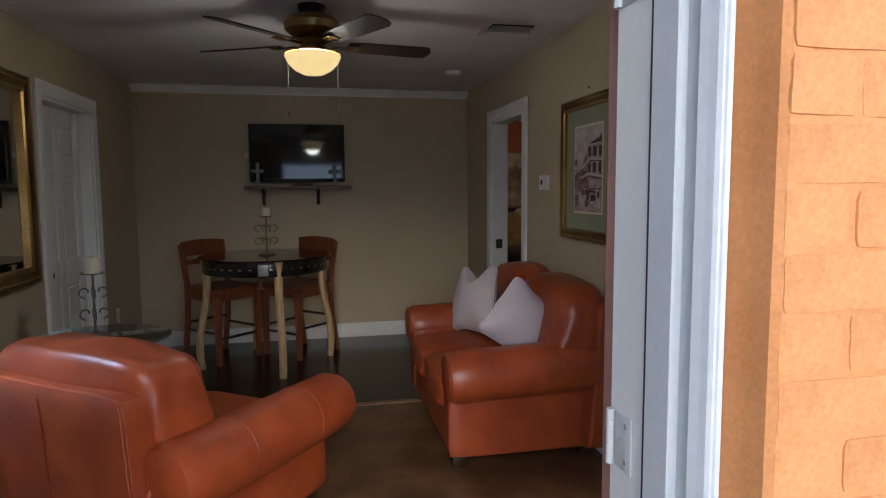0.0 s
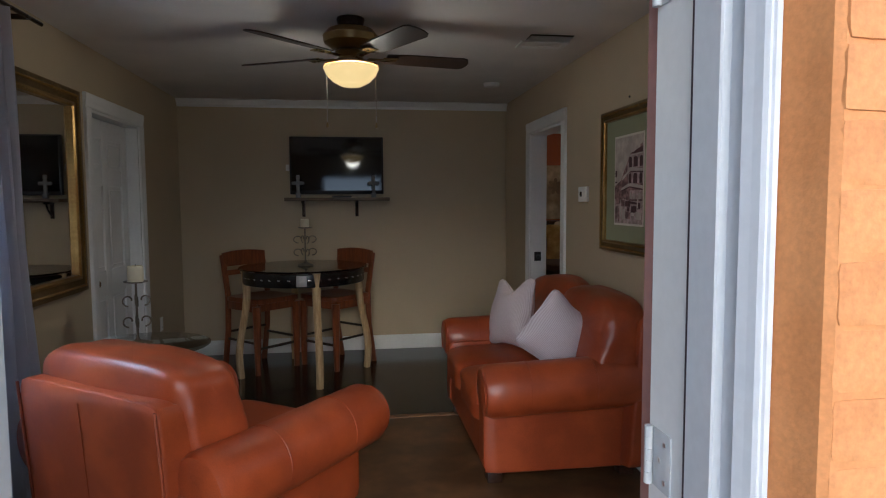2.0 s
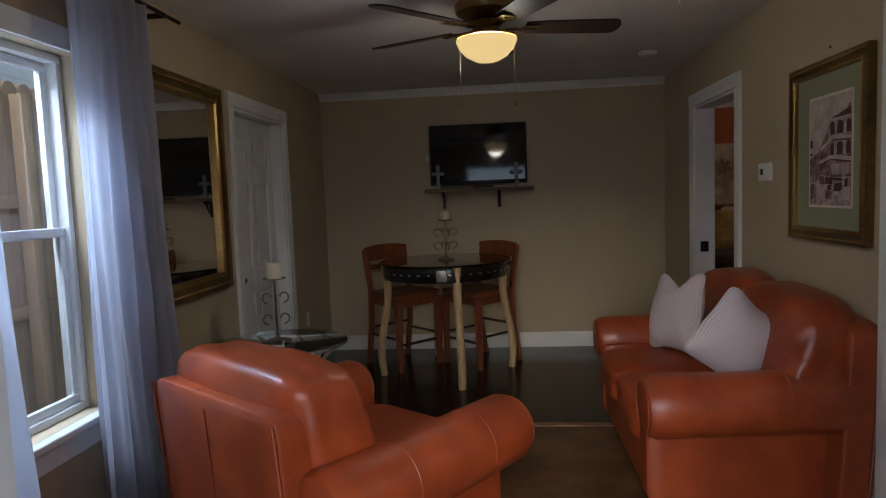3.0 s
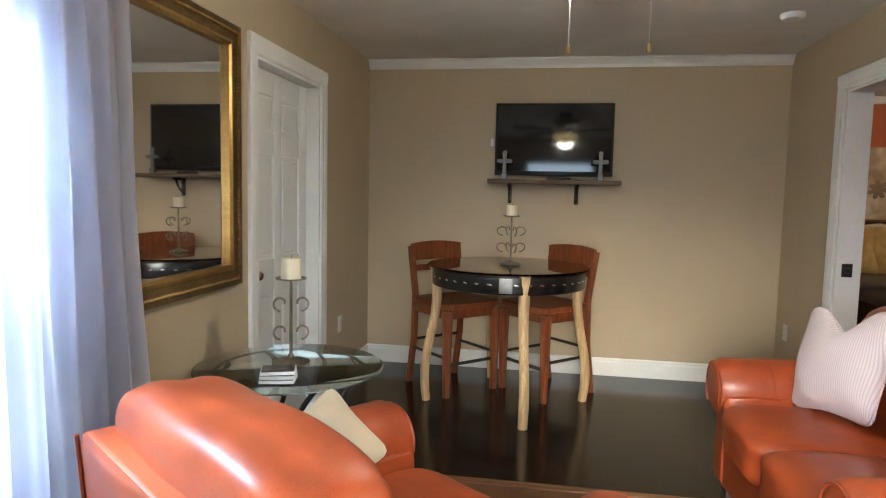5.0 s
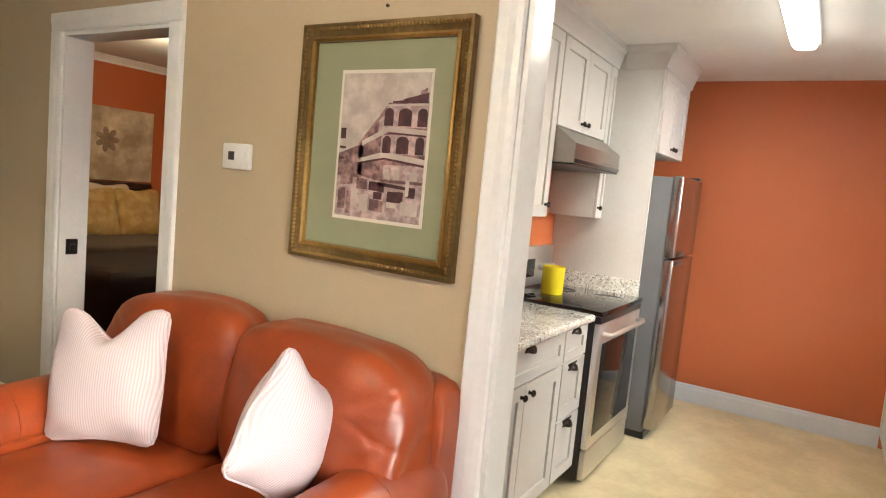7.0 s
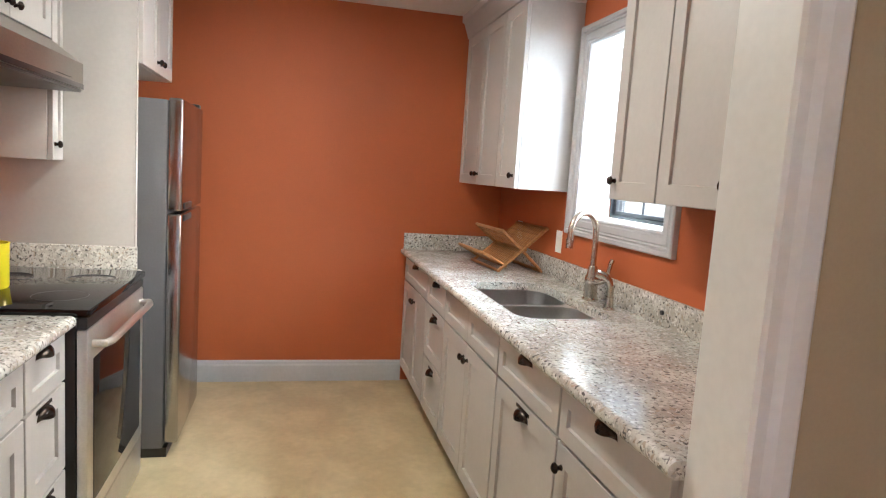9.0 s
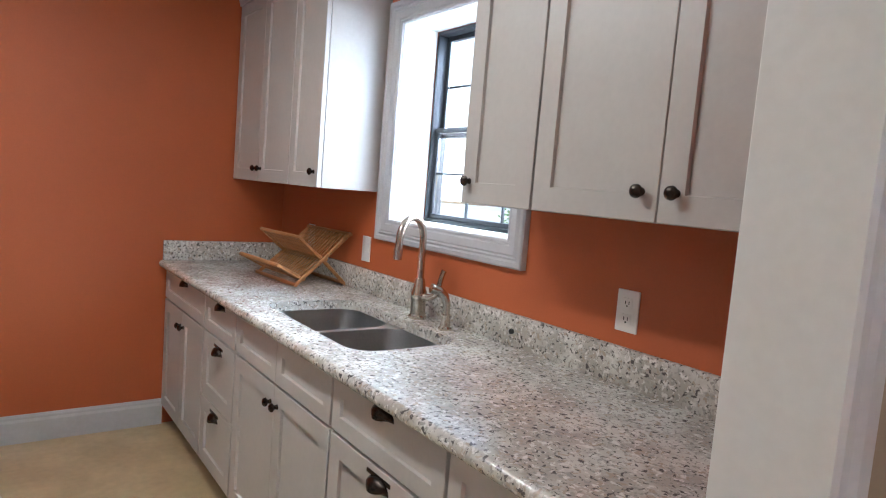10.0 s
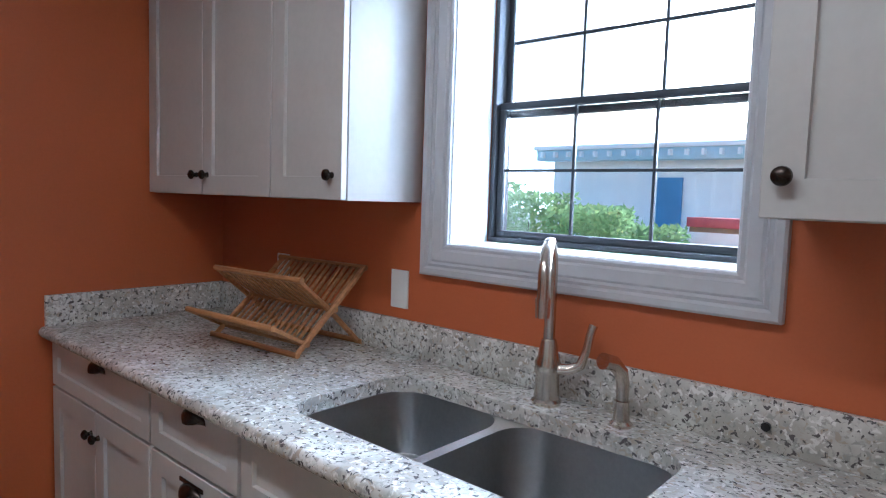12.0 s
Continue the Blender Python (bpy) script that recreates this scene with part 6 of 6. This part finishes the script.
for k in range(15):
    xx = 0.018 + k * (LN - 0.022) / 14
    part("slat", box(-0.006, 0.006, 0, 0.165, -0.003, 0.003, 0.001), BAMBOO, rack).matrix_basis = pose(xx, 0.115, 0.128, 36)
    part("slat", box(-0.006, 0.006, 0, 0.165, -0.003, 0.003, 0.001), BAMBOO, rack).matrix_basis = pose(xx, 0.115, 0.128, 180 - 44)
    part("slat", box(-0.006, 0.006, 0, 0.14, -0.003, 0.003, 0.001), BAMBOO, rack).matrix_basis = pose(xx, 0.222, 0.036, 27)
    part("slat", box(-0.006, 0.006, 0, 0.13, -0.003, 0.003, 0.001), BAMBOO, rack).matrix_basis = pose(xx, 0.222, 0.036, 180 - 40)

# ---- bedroom seen through its door ----
bed = thing("bed", "bed with dark brown spread, taupe blanket and dark headboard", "bed", 3.75, 7.0, 0)
part("base", puff(2.1, 1.95, 0.64, 14, 10, m=Matrix.Translation((-0.3, 0, 0.34))), BEDDARK, bed, "dark brown bedspread")
part("blanket", puff(2.13, 1.0, 0.10, 8, 10, m=Matrix.Translation((-0.3, 0.42, 0.665))), BEDTOP, bed, "taupe blanket")
part("headboard", box(-1.5, 0.22, 0.965, 0.995, 0.0, 1.16, 0.01), DARKWOOD, bed)
part("headboard_cap", box(-1.52, 0.24, 0.94, 0.998, 1.161, 1.21, 0.012), DARKWOOD, bed)
for i, (px, col) in enumerate(((-0.95, PILLOWGOLD), (-0.50, PILLOWGOLD), (-0.02, PILLOWGOLD), (-0.28, CREAM), (-0.76, CREAM))):
    p_ = throw_pillow("bed_pillow", "gold and cream bed pillow leaning on the headboard", 0.46 if i < 3 else 0.5, col, pose(3.75 + px, 7.74 if i < 3 else 7.85, 0.93 if i < 3 else 0.95, 68, 0, 4 * (i - 2)))
# unseen fixture, added so that bedroom_bulb has a source
bl = thing("added_bedroom_light", "round flush ceiling light with a lit bowl, added out of view", "ceiling light", 3.2, 6.2, H)
part("base", lathe([(0, 0), (0.16, 0), (0.165, -0.012), (0.15, -0.03), (0, -0.03)], 32), BRONZE, bl)
lit = part("bowl", lathe([(0.145, -0.031), (0.15, -0.05), (0.12, -0.10), (0.06, -0.13), (0, -0.137)], 32), SHADE, bl, "lit frosted glass bowl")
lit.visible_shadow = False
CANVASTAUPE = mat("taupe_canvas_paint", (0.36, 0.27, 0.18), 0.85, vary=0.2, grain=60, bump=0.1)
tap = thing("wall_canvas", "large cream marbled canvas with taupe flowers over the bed", "canvas", 3.75, 7.995, 1.225)
part("canvas", box(-1.5, 0.24, -0.03, 0.0, 0.0, 0.72, 0.004), TAPESTRY, tap)
for k, (fx, fz, fs) in enumerate(((-0.25, 0.40, 0.10), (-0.62, 0.30, 0.08), (-1.0, 0.44, 0.09))):
    bm = bmesh.new()
    for j in range(7):
        a = 2 * math.pi * j / 7 + k
        puff(fs * 1.3, 0.008, fs * 0.6, 2.5, 3, bm=bm, m=Matrix.Translation((fx, -0.032, fz)) @ Matrix.Rotation(a, 4, "Y") @ Matrix.Translation((fs * 0.6, 0, 0)))
    part("flower", bm, CANVASTAUPE, tap, "taupe painted flower")

# ---- outside ----
fence = thing("fence", "tan board fence with a scalloped top along the side yard", "fence", -3.3, 3.5, -0.14)
bd = mesh_of("board", box(-0.012, 0.012, -0.0695, 0.0695, 0.0, 2.42, 0.002), FENCE)
for k in range(46):
    piece("board", bd, fence, Matrix.Translation((0, -3.2 + 0.141 * k, 0.0)))
for z in (0.88, 1.66):
    part("rail", box(0.012, 0.05, -3.3, 3.3, z - 0.045, z + 0.045, 0.004), FENCE, fence)
for y_ in (-2.4, -0.9, 0.75, 2.2):
    part("post", box(0.051, 0.14, y_ - 0.045, y_ + 0.045, 0, 2.40, 0.004), FENCE, fence)
bm = box(-0.016, 0.0115, -3.3, 3.3, 2.421, 2.45, 0.003)
for k in range(46):
    rod((-0.014, -3.2 + 0.141 * k, 2.435), (0.0295, -3.2 + 0.141 * k, 2.435), 0.064, seg=16, bm=bm)
part("scalloped_top", bm, FENCE, fence, "scalloped tan top edge")
nb = thing("neighbour_house", "white clapboard house wall beyond the fence", "house", -6.0, 3.5, -0.14)
part("wall", box(-0.2, 0.0, -6, 6, 0, 4.2), SIDING, nb)
for k in range(20):
    part("clapboard", moulding([(0, 0), (0.03, 0), (0.008, 0.2), (0, 0.2)], (0, -6, 0.1 + 0.2 * k), (0, 6, 0.1 + 0.2 * k), (1, 0, 0)), SIDING, nb)
part("roof", box(-3, 0.5, -6.3, 6.3, 4.2, 4.35, 0.02), FRAMEGREY, nb)

shed = thing("blue_trimmed_cottage", "white cottage with pale blue eaves across the yard", "house", 7.2, -9.0, -0.14)
part("wall", box(-1.9, 2.2, -3, 0, 0, 2.3), SIDING, shed)
part("fascia", box(-2.1, 2.4, 0.0, 0.35, 2.30, 2.50, 0.01), PALEBLUE, shed)
part("roof", box(-2.15, 2.45, -3.2, 0.4, 2.501, 2.58, 0.01), SIDING, shed)
for k in range(16):
    part("rafter_tail", box(-2.0 + 0.28 * k, -1.95 + 0.28 * k, 0.35, 0.45, 2.36, 2.46), SIDING, shed)
part("door", box(-0.40, 0.05, 0.0, 0.04, 0.1, 2.0, 0.005), BLUEPAINT, shed)
part("post", box(-1.75, -1.6, 0.1, 0.25, 0, 2.30), PALEBLUE, shed)
crate = thing("painted_bench_box", "weathered box with a faded red lid in the yard", "box", 5.2, -6.2, -0.14)
part("body", box(-0.32, 0.32, -0.3, 0.3, 0, 1.26, 0.01), FENCE, crate)
part("lid", box(-0.35, 0.35, -0.33, 0.33, 1.261, 1.38, 0.01), REDPAINT, crate)
for k in range(4):
    part("slat", box(-0.32, 0.32, 0.301, 0.318, 0.12 + 0.28 * k, 0.36 + 0.28 * k, 0.004), SIDING, crate, "pale weathered slat")


def shrub(x, y, w, h, seed):
    t = thing("shrub", "leafy green shrub in the yard", "shrub", x, y, -0.14, 0, "yard shrubs")
    r = random.Random(seed)
    bm = bmesh.new()
    for k in range(7):
        a = 2 * math.pi * k / 7
        tube([(0, 0, 0), (0.12 * math.cos(a), 0.12 * math.sin(a), h * 0.4), (w * 0.35 * math.cos(a + 0.3), w * 0.35 * math.sin(a + 0.3), h * 0.8)], 0.015, 5, bm, taper=lambda u: 1 - 0.7 * u)
    part("stems", bm, DARKWOOD, t)
    verts, faces = [], []
    for k in range(2600):
        a, u = r.uniform(0, 6.28), r.random() ** 0.5
        z = h * (0.15 + 0.85 * r.random() ** 0.8)
        rad = w / 2 * u * (1.15 - 0.6 * abs(z / h - 0.5)) * (0.85 + 0.3 * noise.noise(Vector((3 * math.cos(a), 3 * math.sin(a), z * 2 + seed))))
        c = Vector((rad * math.cos(a), rad * math.sin(a), z))
        d = Vector((r.uniform(-1, 1), r.uniform(-1, 1), r.uniform(-0.3, 1))).normalized()
        e = d.orthogonal().normalized() * 0.02
        n0 = len(verts)
        verts += [c, c + d * 0.035 + e, c + d * 0.085, c + d * 0.035 - e]
        faces.append((n0, n0 + 1, n0 + 2, n0 + 3))
    data = bpy.data.meshes.new("leaves")
    data.from_pydata(verts, [], faces)
    data.materials.append(LEAF)
    ob = new("leaves", data)
    ob.parent = t
    ob["kind"] = "stuff"
    return t


for i, (x, y, w, h) in enumerate(((6.0, -4.2, 1.3, 1.45), (7.0, -4.6, 1.5, 1.6), (8.2, -5.2, 1.6, 1.75), (9.4, -5.8, 1.6, 1.7), (6.6, -5.6, 1.3, 1.45), (5.6, -5.0, 1.1, 1.25))):
    shrub(x, y, w, h, i + 1)


# added glowing wall that whitens the low sky outside the kitchen window
structure("backdrop", box(-40, 90, -58.2, -58, -0.3, 7.5), glow("backdrop_glow", (0.93, 0.97, 1.0), 1.4), "glowing pale wall added to whiten the distance", "backdrop")
